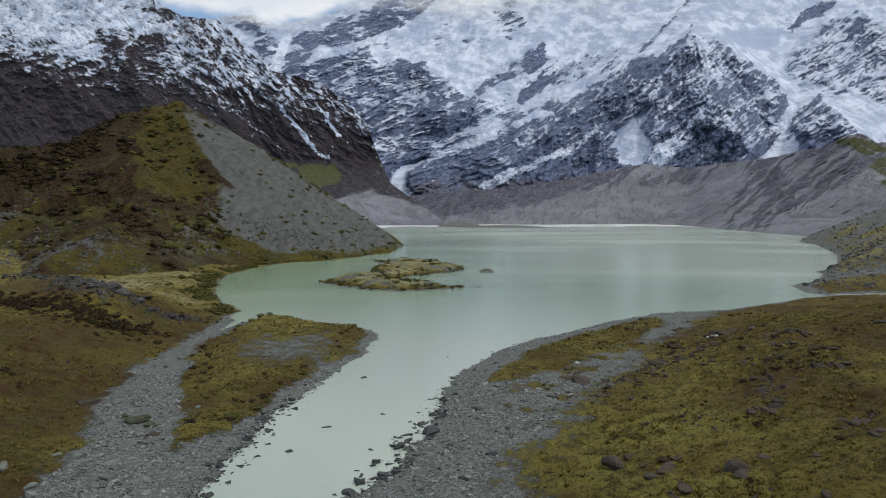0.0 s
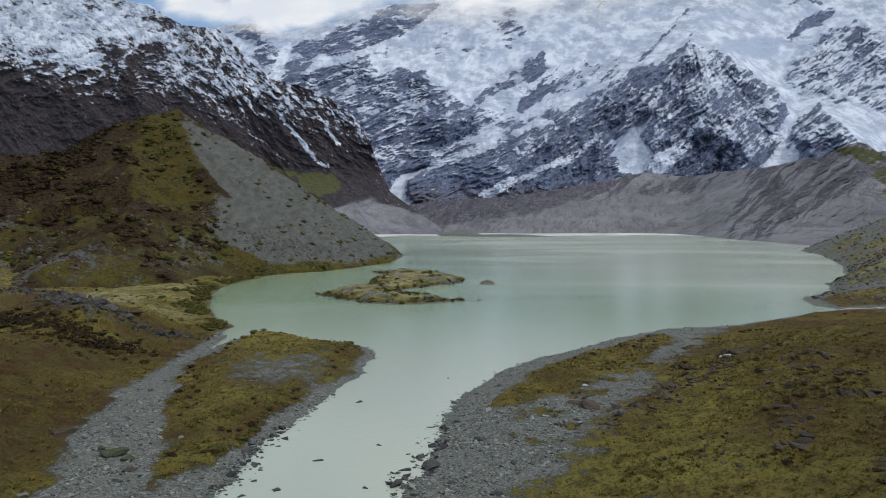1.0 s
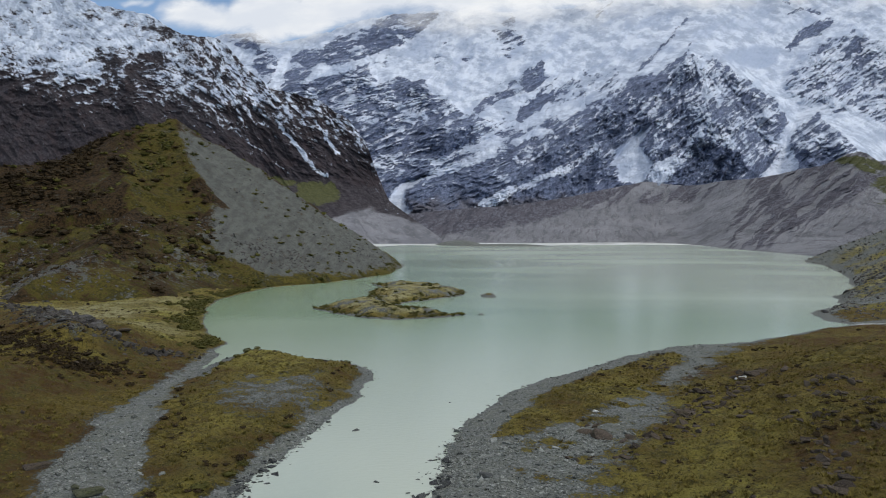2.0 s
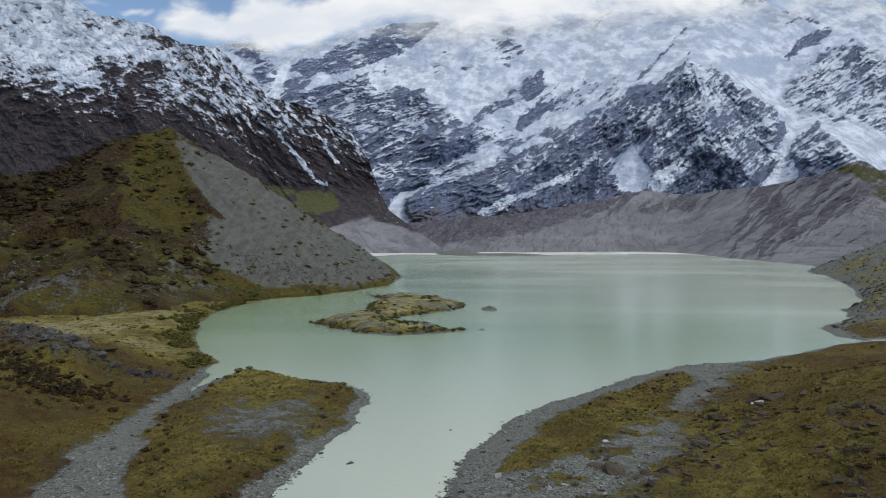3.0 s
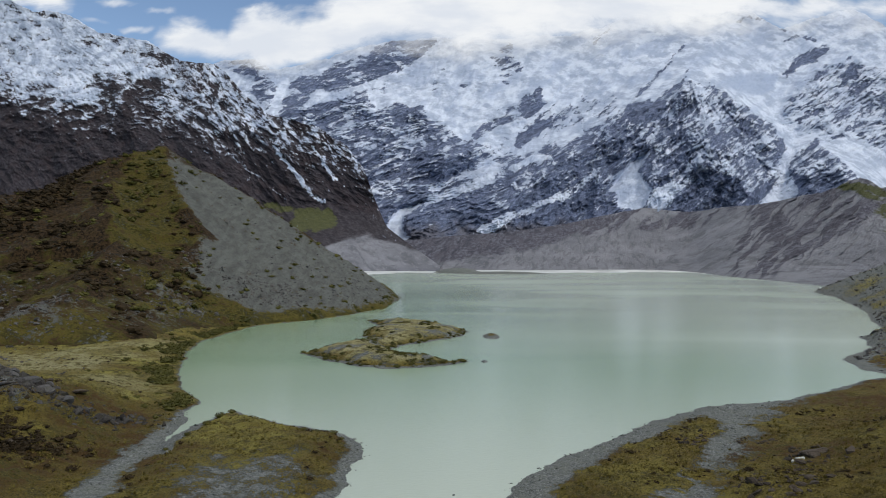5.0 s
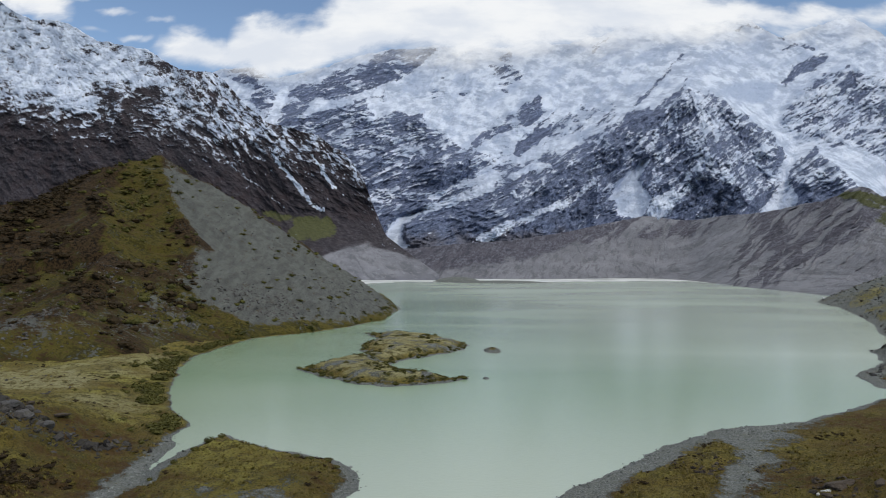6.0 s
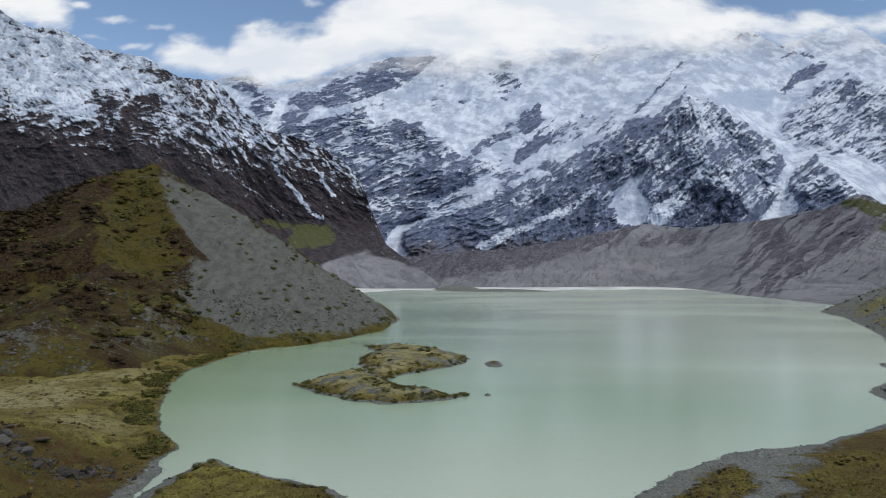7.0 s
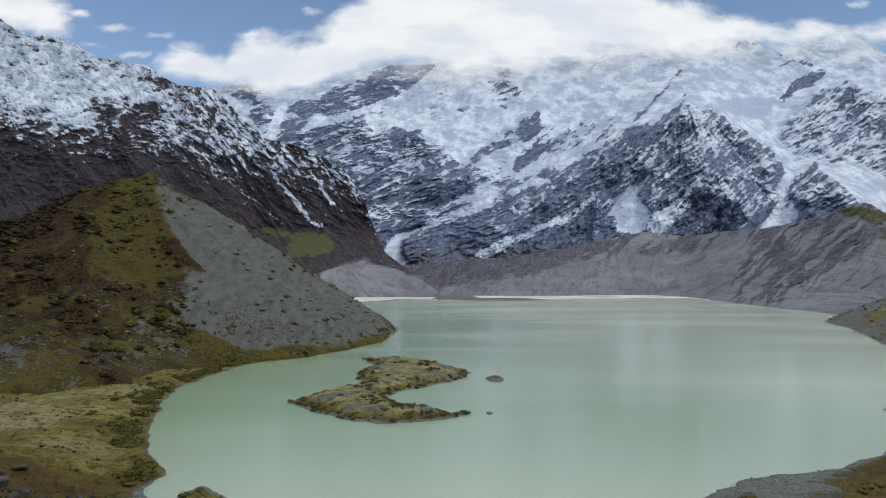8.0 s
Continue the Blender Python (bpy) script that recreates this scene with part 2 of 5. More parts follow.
def mountain_material(name, dark, light, tint, slant, size=1.0, dusting=0.5, edge=(0.45, 0.57), relief=0.7, loose_dark=(0.160, 0.163, 0.182), loose_light=(0.255, 0.258, 0.280)):
    """Broken rock under snow; the field "snow" says how much lies where, "scree" where it is loose stone."""
    m, k = material(name)
    at = k.add("ShaderNodeNewGeometry").outputs["Position"]
    turned = k.add("ShaderNodeMapping", Rotation=(0, slant, 0))
    k.put(turned.inputs["Vector"], at)
    turned = turned.outputs[0]
    fine = k.grain(k.scaled(turned, 0.036 / size, 0.03 / size, 0.078 / size), 1.0, 9, 0.74)
    mid = k.grain(k.scaled(at, 0.011 / size, 0.006 / size, 0.011 / size), 1.0, 8, 0.65)
    beds = k.grain(k.scaled(turned, 0.010 / size, 0.006 / size, 0.045 / size), 1.0, 9, 0.68, 0.6)
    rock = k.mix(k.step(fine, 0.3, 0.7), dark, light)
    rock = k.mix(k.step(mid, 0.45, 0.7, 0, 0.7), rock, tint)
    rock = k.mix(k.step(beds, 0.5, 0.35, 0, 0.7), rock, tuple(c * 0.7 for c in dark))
    streak = k.grain(k.scaled(at, 0.012, 0.006, 0.02), 1.0, 7, 0.6)
    loose = k.mix(k.step(streak, 0.1, 0.9), loose_dark, loose_light)
    loose = k.mix(k.step(beds, 0.55, 0.25, 0, 0.65), loose, tuple(c * 0.62 for c in loose_dark))
    loose = k.mix(k.step(fine, 0.6, 0.75, 0, 0.5), loose, tuple(c * 1.15 for c in loose_light))
    rock = k.mix(k.step(k.math("ADD", k.attr("scree"), k.math("MULTIPLY", k.math("SUBTRACT", mid, 0.5), 0.8)), 0.2, 0.8), rock, loose)
    turf = k.mix(fine, (0.040, 0.046, 0.016), (0.100, 0.104, 0.040))
    rock = k.mix(k.step(k.math("ADD", k.attr("veg"), k.math("SUBTRACT", mid, 0.5)), 0.4, 0.6), rock, turf)
    grit = k.grain(k.scaled(turned, 0.10 / size, 0.08 / size, 0.20 / size), 1.0, 6, 0.75)
    fall = k.math("ADD", k.math("MULTIPLY", k.math("SUBTRACT", fine, 0.5), 0.42), k.math("MULTIPLY", k.math("SUBTRACT", beds, 0.5), 0.32))
    fall = k.math("ADD", fall, k.math("MULTIPLY", k.math("SUBTRACT", grit, 0.5), dusting))
    cover = k.step(k.math("ADD", k.attr("snow"), fall), *edge)
    # shaded grey-blue and lit white of the snow are mixed into its colour
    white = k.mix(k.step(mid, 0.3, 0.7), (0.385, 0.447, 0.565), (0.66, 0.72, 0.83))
    white = k.mix(k.attr("ice_shade"), white, (0.36, 0.43, 0.57))
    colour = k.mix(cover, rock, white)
    height = k.math("ADD", k.math("MULTIPLY", beds, 1.2), k.math("ADD", k.math("MULTIPLY", fine, 1.0), k.math("MULTIPLY", grit, 0.35)))
    soft = k.math("SUBTRACT", 1.0, k.math("MULTIPLY", cover, 0.72))
    height = k.math("MULTIPLY", height, soft)
    k.surface(colour, 0.85, k.bump(height, relief, 9.0 * size), 0.2)
    return m


def water_material():
    m, k = material("glacier_water")
    at = k.add("ShaderNodeNewGeometry").outputs["Position"]
    wide = k.noise(k.scaled(at, 0.0035, 0.009, 1), 1.0, 3, 0.5, 0.4)
    deep = k.mix(k.step(wide, 0.25, 0.75), (0.235, 0.352, 0.222), (0.305, 0.400, 0.285))
    silt = k.mix(k.attr("milky"), deep, (0.490, 0.578, 0.468))
    # grey-white cloud reflection is put into the stream's base colour
    silt = k.mix(k.attr("cloud_sheen"), silt, (0.395, 0.448, 0.380))
    ripple = k.noise(k.scaled(at, 0.9, 1.8, 1), 1.0, 3, 0.5)
    gust = k.noise(k.scaled(at, 0.004, 0.009, 1), 1.0, 2, 0.5, 0.5)
    rough = k.step(gust, 0.3, 0.75, 0.09, 0.19)
    k.surface(silt, rough, k.bump(ripple, 0.13, 0.25), 0.5, IOR=1.33)
    return m


def stone_material(name, dark, light, lichen):
    m, k = material(name)
    at = k.add("ShaderNodeTexCoord").outputs["Object"]
    fine, mid = k.grain(at, 9.0, 8, 0.65), k.grain(at, 1.6, 6, 0.6)
    rnd = k.add("ShaderNodeNewGeometry").outputs["Random Per Island"]
    base = k.mix(rnd, dark, light)
    base = k.mix(k.step(fine, 0.5, 0.75, 0, 0.6), base, tuple(min(1, c * 1.5) for c in light))
    base = k.mix(k.step(mid, 0.55, 0.7, 0, 0.55), base, lichen)
    base = k.mix(k.step(fine, 0.42, 0.28, 0, 0.6), base, tuple(c * 0.4 for c in dark))
    k.surface(base, 0.9, k.bump(fine, 0.7, 0.08), 0.18)
    return m


GROUND, HILL, WATER = ground_material(), hill_material(), water_material()
# the far face's blue is distance haze put into the rock colours
HAZED_FAR_ROCK = mountain_material("hazed_far_rock", (0.088, 0.114, 0.188), (0.212, 0.258, 0.385), (0.140, 0.168, 0.262), radians(30), 0.7, 0.75, (0.45, 0.57), 0.7, (0.105, 0.108, 0.140), (0.165, 0.168, 0.205))
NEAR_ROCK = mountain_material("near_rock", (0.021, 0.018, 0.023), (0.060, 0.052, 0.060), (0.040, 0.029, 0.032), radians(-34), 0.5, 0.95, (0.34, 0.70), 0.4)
WALL_ROCK = mountain_material("moraine_rock", (0.066, 0.064, 0.082), (0.150, 0.149, 0.178), (0.092, 0.087, 0.105), radians(42), 0.4)
BOULDER = stone_material("weathered_stone", (0.020, 0.016, 0.013), (0.084, 0.068, 0.054), (0.075, 0.062, 0.034))
SPILL = stone_material("spill_stone", (0.017, 0.015, 0.015), (0.080, 0.074, 0.068), (0.060, 0.055, 0.035))
RUBBLE = stone_material("moraine_rubble", (0.026, 0.024, 0.023), (0.150, 0.142, 0.135), (0.075, 0.070, 0.055))
DRY_STONE = stone_material("dry_stone", (0.11, 0.115, 0.10), (0.20, 0.21, 0.185), (0.10, 0.105, 0.07))
PEBBLE = stone_material("river_stone", (0.036, 0.040, 0.036), (0.285, 0.302, 0.280), (0.12, 0.13, 0.11))
MOSSY = stone_material("mossy_stone", (0.030, 0.034, 0.022), (0.085, 0.090, 0.058), (0.060, 0.064, 0.020))
SLAB = stone_material("slab_stone", (0.024, 0.023, 0.024), (0.098, 0.095, 0.093), (0.075, 0.070, 0.050))
WHITE_STONE = stone_material("white_stone", (0.36, 0.37, 0.36), (0.55, 0.56, 0.54), (0.40, 0.40, 0.36))
WET_STONE = stone_material("wet_stone", (0.028, 0.03, 0.032), (0.075, 0.08, 0.08), (0.05, 0.055, 0.05))

# ---- plan of the lake and its shores ----
LEFT_SHORE = [(-24, -150), (-21, 20), (-22.3, 64.8), (-23.1, 74), (-21.6, 79.5), (-22.3, 93.2), (-19.6, 101.9), (-17.8, 116.5),
              (-14.4, 136.9), (-13.2, 149.3), (-14, 156), (-18.4, 162.6), (-29.7, 169.2), (-43.7, 182), (-46.8, 172), (-46.3, 160), (-46.8, 150), (-47.4, 150), (-48.2, 162), (-50.6, 173),
              (-52.4, 178), (-52.6, 187.8), (-62, 205), (-73.3, 232.6), (-85.3, 277.4), (-88.8, 296.9), (-87.9, 324.6), (-84, 361),
              (-63.6, 389.6), (-49.4, 415), (-34.8, 468.5), (-29, 567), (-33, 601), (-45, 625), (-130, 760), (-180, 900), (-160, 1080),
              (-100, 1200)]
FAR_SHORE = [(-60, 1290), (62, 1250), (160, 1260), (342, 1330), (437, 1330), (440, 1218), (420, 1028), (421, 921), (420, 835),
             (390, 740), (345, 690)]
RIGHT_SHORE = [(329, 672), (318, 653), (301, 588), (283, 543), (242, 446), (204, 375), (190, 340), (164, 318), (150, 285), (123, 256),
               (117.6, 234), (121, 226), (112, 221), (95, 207), (76, 193), (71, 191), (57, 186.6), (45.8, 177.8), (30.2, 160.7),
               (19.9, 148.9), (9, 133.3), (4.3, 121), (0.5, 105.3), (-1, 90.6), (-2.9, 83.6), (-3.9, 77.6), (-6, 69.3), (-9, 62),
               (-8, 20), (-10, -150)]
LAKE = LEFT_SHORE + FAR_SHORE + RIGHT_SHORE
RIGHT_MEADOW = [(9, -150), (9.3, 60), (7.4, 64), (7.9, 73), (14, 84), (31, 116), (41, 137), (70, 182), (90, 203), (112, 218),
                (125, 222), (150, 228), (300, 245), (600, 200), (600, -150)]
GRASS_STRIP = [(6, 108), (18, 137), (32, 154.5), (51, 176), (52, 167), (31, 131), (20, 116), (10, 108)]
LEFT_MEADOW = [(-34, -150), (-36.5, 63.6), (-37.6, 69), (-39, 78), (-43.7, 89), (-47.4, 103), (-49, 114), (-49.6, 130), (-51.7, 152),
               (-53, 172), (-53.5, 188), (-63, 205), (-74.5, 232), (-86.5, 277), (-90, 297), (-89, 325), (-88, 364), (-65, 393),
               (-51, 418), (-36, 470), (-60, 500), (-150, 480), (-400, 480), (-900, 300), (-900, -150)]
BAR_GRASS = [(-47.5, 170), (-43.7, 180.5), (-30, 167.5), (-19, 160.5), (-15.4, 152), (-16.8, 130.5), (-20.9, 118.4), (-23.1, 103.2),
             (-24.8, 88.9), (-26.2, 82), (-29, 76), (-32, 86.4), (-36.5, 100), (-40.5, 112), (-44.4, 130.4), (-47.5, 152)]
BAR_GRAVEL = [(-39, 134), (-34, 143), (-21, 142), (-20, 122), (-26, 117), (-33.5, 121)]
SILT_FLAT = [(-150, 240), (-118, 247), (-110, 266), (-101, 282), (-97, 300), (-90.5, 284), (-88.7, 261), (-91, 248), (-96, 236), (-93, 220), (-99, 213), (-150, 205)]
SILT_PATCH = [(-86.5, 207), (-79, 211), (-77.5, 227), (-72.5, 220), (-67.5, 191), (-71, 187), (-80, 195)]


def ground_height(x, y):
    """Height of the land round the lake, with its fields of cover."""
    wx, wy = x + 2.6 * fbm(x, y, 11, 5, 3, 0.6), y + 2.6 * fbm(x, y, 11, 5, 4, 0.6)
    land = -inside(wx, wy, LAKE)
    beach = 1.0 * (1 - np.exp(-np.maximum(land, 0) / 8))
    z = np.where(land < 0, np.maximum(land * 0.12, -2.5), beach)
    right = smooth(x, 2, 10) * (y < 260)
    mound = inside(wx, wy, RIGHT_MEADOW)
    z = z + right * 6.6 * smooth(land, 8, 62) * smooth(mound, -6, 25)
    left = inside(wx, wy, LEFT_MEADOW)
    z = z + 5.2 * smooth(left, 0, 26) * (1 - smooth(y, 172, 215)) * smooth(land, 2, 20)
    z = z + 1.6 * smooth(left, 0, 20) * smooth(y, 172, 215) * smooth(land, 2, 14)
    z = z + 6 * smooth(-x, 70, 170) * (1 - smooth(y, 150, 260)) * (x < 0)
    z = z + 22 * smooth(-x, 120, 330) * (1 - smooth(y, 420, 700)) * (x < 0)
    bar = inside(wx, wy, BAR_GRASS)
    z = z + 0.9 * smooth(bar, -1, 6)
    strip = inside(wx, wy, GRASS_STRIP)
    z = z + 0.5 * smooth(strip, -1, 4)
    slope = smooth(y, 236, 300) * smooth(x, 90, 110) * (1 - smooth(y, 680, 900))
    z = z + slope * np.minimum(np.maximum(land - 2, 0) * 0.45, 32 + 0.05 * np.maximum(land, 0))
    z = z + smooth(land, 30, 400) * 4 * (y > 900)
    near = 1 - smooth(y, 500, 900)
    dry = smooth(land, 0.3, 4)
    ragged = 3.2 * fbm(x, y, 7, 4, 15, 0.6)
    veg = np.maximum.reduce([smooth(mound + ragged, -6, 5), smooth(strip + 0.5 * ragged, -2.2, 2.6), smooth(left + 0.5 * ragged, -2.5, 3.0),
                             smooth(bar + 0.5 * ragged, -2.2, 2.2)])
    between = np.exp(-(line_distance(x, y, [(12, 96), (28, 124), (44, 146), (56, 166)])[0] / 7) ** 2)
    veg = np.maximum(veg, 0.8 * between * smooth(fbm(x, y, 8, 4, 24, 0.6), 0.0, 0.25))
    veg = veg * (1 - 0.58 * smooth(inside(wx, wy, BAR_GRAVEL) + 2.2 * ragged, -8, 6))
    spill, _ = line_distance(wx, wy, [(-125, 212), (-98, 184), (-74, 160)])
    spill = np.exp(-(spill / 7) ** 2)
    z = z + 3.2 * spill
    veg = veg * (1 - 0.55 * spill)
    rim = np.exp(-((bar - 1.6) / 2.2) ** 2) + 0.6 * np.exp(-((strip - 1.2) / 1.6) ** 2)
    veg = np.maximum(veg, slope * (0.66 - 0.4 * smooth(y, 380, 560) + 1.1 * fbm(x, y, 34, 4, 21)) * smooth(land, 1.5, 7))
    veg = np.maximum(veg, 0.9 * smooth(inside(wx, wy, [(121, 229), (126, 250), (142, 262), (190, 262), (190, 232)]), -2, 4))
    leafy = smooth(-x, 50, 56) * smooth(y, 176, 186)
    veg = veg * smooth(land + 1.2 * leafy, 0.6, 2.4)
    veg = np.maximum(veg, leafy * smooth(land, -0.1, 0.9) * (y < 480))
    track, _ = line_distance(x, y, [(119, 224.5), (135, 224), (175, 231), (240, 238)])
    rough = fbm(x, y, 14, 5, 5) * 1.3 + fbm(x, y, 3.2, 3, 6) * 0.62 + fbm(x, y, 1.3, 2, 9) * 0.46
    z = z + rough * dry * near * (0.25 + 0.75 * veg) * 0.8
    z = np.where(land > 0.8, np.maximum(z, 0.05 + 0.06 * np.minimum(land, 4)), z)
    z = z + slope * dry * 1.4 * np.abs(fbm(x, y, 9, 5, 8)) * 2
    # left bank: more russet for brown scrub, and its shade put into colour
    russet = np.clip(0.36 + 2.3 * fbm(x, y, 26, 5, 11, 0.65) + 0.4 * smooth(x, 40, 100) + 0.75 * smooth(-x, 28, 50) * (1 - smooth(y, 158, 185)) * (0.5 + 2.0 * fbm(x, y, 40, 3, 20)) - 0.55 * smooth(-x, 50, 56) * smooth(y, 176, 190) - 0.5 * np.exp(-((x - 24) / 22) ** 2 - ((y - 72) / 26) ** 2) + np.exp(-((x + 126) / 10) ** 2 - ((y - 226) / 13) ** 2), 0, 1)
    russet = np.clip(russet - 0.7 * slope, 0, 1)
    bands = 7 * fbm(x * 0.45 - 0.3 * y, y * 0.25, 3.2, 4, 16, 0.6)
    pale = np.maximum(smooth(inside(wx, wy, SILT_FLAT) + bands, -9, 2), smooth(inside(wx, wy, SILT_PATCH) + bands, -6, 3))
    pale = pale * (1 - 0.4 * smooth(24 - land, 0, 14) * (y < 480)) * (0.25 + 0.75 * smooth(fbm(x * 0.6, y, 13, 4, 25, 0.6), -0.22, 0.12))
    # two lit patches of the right meadow, painted as brighter grass
    lush_lit = 0.95 * np.exp(-((x - 20) / 13) ** 2 - ((y - 66) / 26) ** 2) + 0.7 * np.exp(-((x - 34) / 9) ** 2 - ((y - 100) / 22) ** 2)
    # greener turf on slope, flat and bar
    lush_lit = lush_lit + 0.5 * slope + smooth(-x, 50, 58) * smooth(y, 170, 186) * smooth(fbm(x, y, 18, 4, 18), -0.1, 0.3) + (0.45 + 0.5 * smooth(y, 136, 160)) * smooth(bar, 0, 5)
    lush_lit = np.clip(lush_lit * (0.85 + 0.9 * fbm(x, y, 9, 4, 19)), 0, 1)
    far = smooth(y, 1100, 1200) * (x > -200)
    z = z * (1 - far) + far * np.where(land > 0, 0.3 + 0.004 * land, z)
    pale = np.maximum(pale * (1 - far), 0.75 * slope * smooth(fbm(x, y, 22, 4, 23, 0.6), -0.1, 0.3))
    silt = np.maximum(far * smooth(land, -4, 4) * np.clip(0.85 + 0.9 * fbm(x, y, 70, 3, 14), 0, 1), 0.7 * (1 - smooth(track, 0.5, 1.6)) * smooth(land, 0, 1))
    veg = veg * (1 - far)
    wet = (1 - smooth(land, 0.2, 1.6))
    return z, dict(veg=veg, russet=russet, pale=pale, wet=wet * (1 - far), silt=silt, rim=rim, lush_lit=lush_lit)


def build_ground():
    ang = np.concatenate([np.linspace(-180, -44, 46)[:-1], np.linspace(-44, 44, 540), np.linspace(44, 180, 46)[1:-1]])
    rad = np.concatenate([np.geomspace(6, 52, 46)[:-1], np.geomspace(52, 420, 410), np.geomspace(420, 4800, 85)[1:]])
    a, r = np.meshgrid(np.radians(ang), rad)
    x, y = r * np.sin(a), r * np.cos(a) - 10
    z, fields = ground_height(x, y)
    fields.pop("rim")
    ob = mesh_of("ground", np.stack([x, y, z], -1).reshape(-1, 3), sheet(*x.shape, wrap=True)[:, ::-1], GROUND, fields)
    tagged(ob, "valley floor of gravel bars, olive grass and russet scrub round the lake", "ground", kind="structure")


build_ground()
x, y = np.meshgrid(np.linspace(-260, 560, 60), np.linspace(-150, 1500, 120))
# paler to the right beyond y 150; painted cloud reflection on the near water
milky, cloud_sheen = smooth(x + 0.12 * y, 0, 190) * smooth(y, 150, 330), 1 - smooth(y, 90, 260)
lake = mesh_of("water", np.stack([x, y, 0 * x], -1).reshape(-1, 3), sheet(*x.shape), WATER, dict(milky=milky, cloud_sheen=cloud_sheen))
tagged(lake, "milky green glacial lake running out into a pale stream", "lake", kind="structure")

# ---- moraine hill beside the lake ----
PEAK = (-184, 515, 103)
# the crest down to the lake: metres from the peak, height
LAKE_CREST = [(0, 104), (9, 101), (31, 90), (59, 75), (88, 58), (124, 34), (151, 16), (175, 0)]
CREST_WAY = Vector((151, 89)).normalized()
# how far the scree runs out from the crest to the shore
SCREE_REACH = [(0, 187), (40, 171), (65, 157), (104, 118), (140, 72), (160, 36), (175, 12)]
SPUR = [PEAK, (-172, 488, 90), (-157, 460, 76), (-134, 431, 52), (-123, 402, 33), (-113, 376, 10)]
SOUTH_SPUR = [(-207, 485, 91), (-188, 440, 72), (-167, 397, 55), (-157, 386, 42), (-152, 340, 27), (-139, 298, 19), (-144, 272, 12), (-148, 246, 0)]
CREST_BACK = [PEAK, (-199, 500, 101), (-207, 485, 94), (-211, 460, 80), (-226, 430, 69), (-245, 418, 66), (-320, 400, 68), (-420, 400, 76), (-560, 400, 95)]
GREEN_TURF = [(-203, 500), (-187, 440), (-171, 400), (-160, 381), (-134, 388), (-127, 424), (-154, 461), (-169, 490), (-184, 519)]
SCREE_FACE = [(-184, 514), (-170, 486), (-156, 460), (-141, 441), (-133, 424), (-123, 400), (-113, 380), (-95, 366), (-70, 392), (-50, 425), (-36, 480),
              (-29, 560), (-33, 600), (-53, 592), (-78, 580), (-108, 560), (-133, 545), (-157, 530), (-177, 520)]


def hill_height(x, y):
    wx, wy = x + 4 * fbm(x, y, 60, 4, 31), y + 4 * fbm(x, y, 60, 4, 32)
    run = (wx - PEAK[0]) * CREST_WAY.x + (wy - PEAK[1]) * CREST_WAY.y
    d1 = np.hypot((wx - PEAK[0]) * CREST_WAY.y - (wy - PEAK[1]) * CREST_WAY.x, np.minimum(run, 0))
    z1 = along(run, LAKE_CREST)
    d2, z2 = line_distance(wx, wy, SPUR)
    d3, z3 = line_distance(wx, wy, CREST_BACK)
    d4, z4 = line_distance(wx, wy, SOUTH_SPUR)
    reach = along(run, SCREE_REACH)
    south = (wx - PEAK[0]) * CREST_WAY.y - (wy - PEAK[1]) * CREST_WAY.x > 0
    sides = (np.where(south, z1 * (1 - d1 / reach) - 3 * np.sin(np.clip(d1 / reach, 0, 1) * math.pi), z1 - 0.6 * d1), 
             z2 - 0.66 * d2 - 0.3 * np.maximum(run - 4, 0), z3 - 0.55 * d3 - 0.6 * np.maximum(run, 0), z4 - 0.48 * d4 - 0.6 * np.maximum(run, 0))
    top = np.maximum.reduce(sides)
    z = top + 4 * np.log(sum(np.exp((h - top) / 4) for h in sides)) - 4 * smooth(top, 0, 40)
    z = np.minimum(z, -0.95 * inside(wx, wy, LAKE) - 0.6)
    scree = inside(wx, wy, SCREE_FACE)
    lumps = fbm(x, y, 50, 5, 33) * 4 + np.abs(fbm(x, y, 15, 5, 34, 0.6)) * 4.0 * smooth(z, 0, 10)
    ribs = fbm((x * 0.91 + y * 0.41), (y * 0.91 - x * 0.41) * 0.12, 9, 4, 35) * 1.6
    k = smooth(scree, -6, 12)
    return z + lumps * (1 - 0.75 * k) + ribs * k, scree


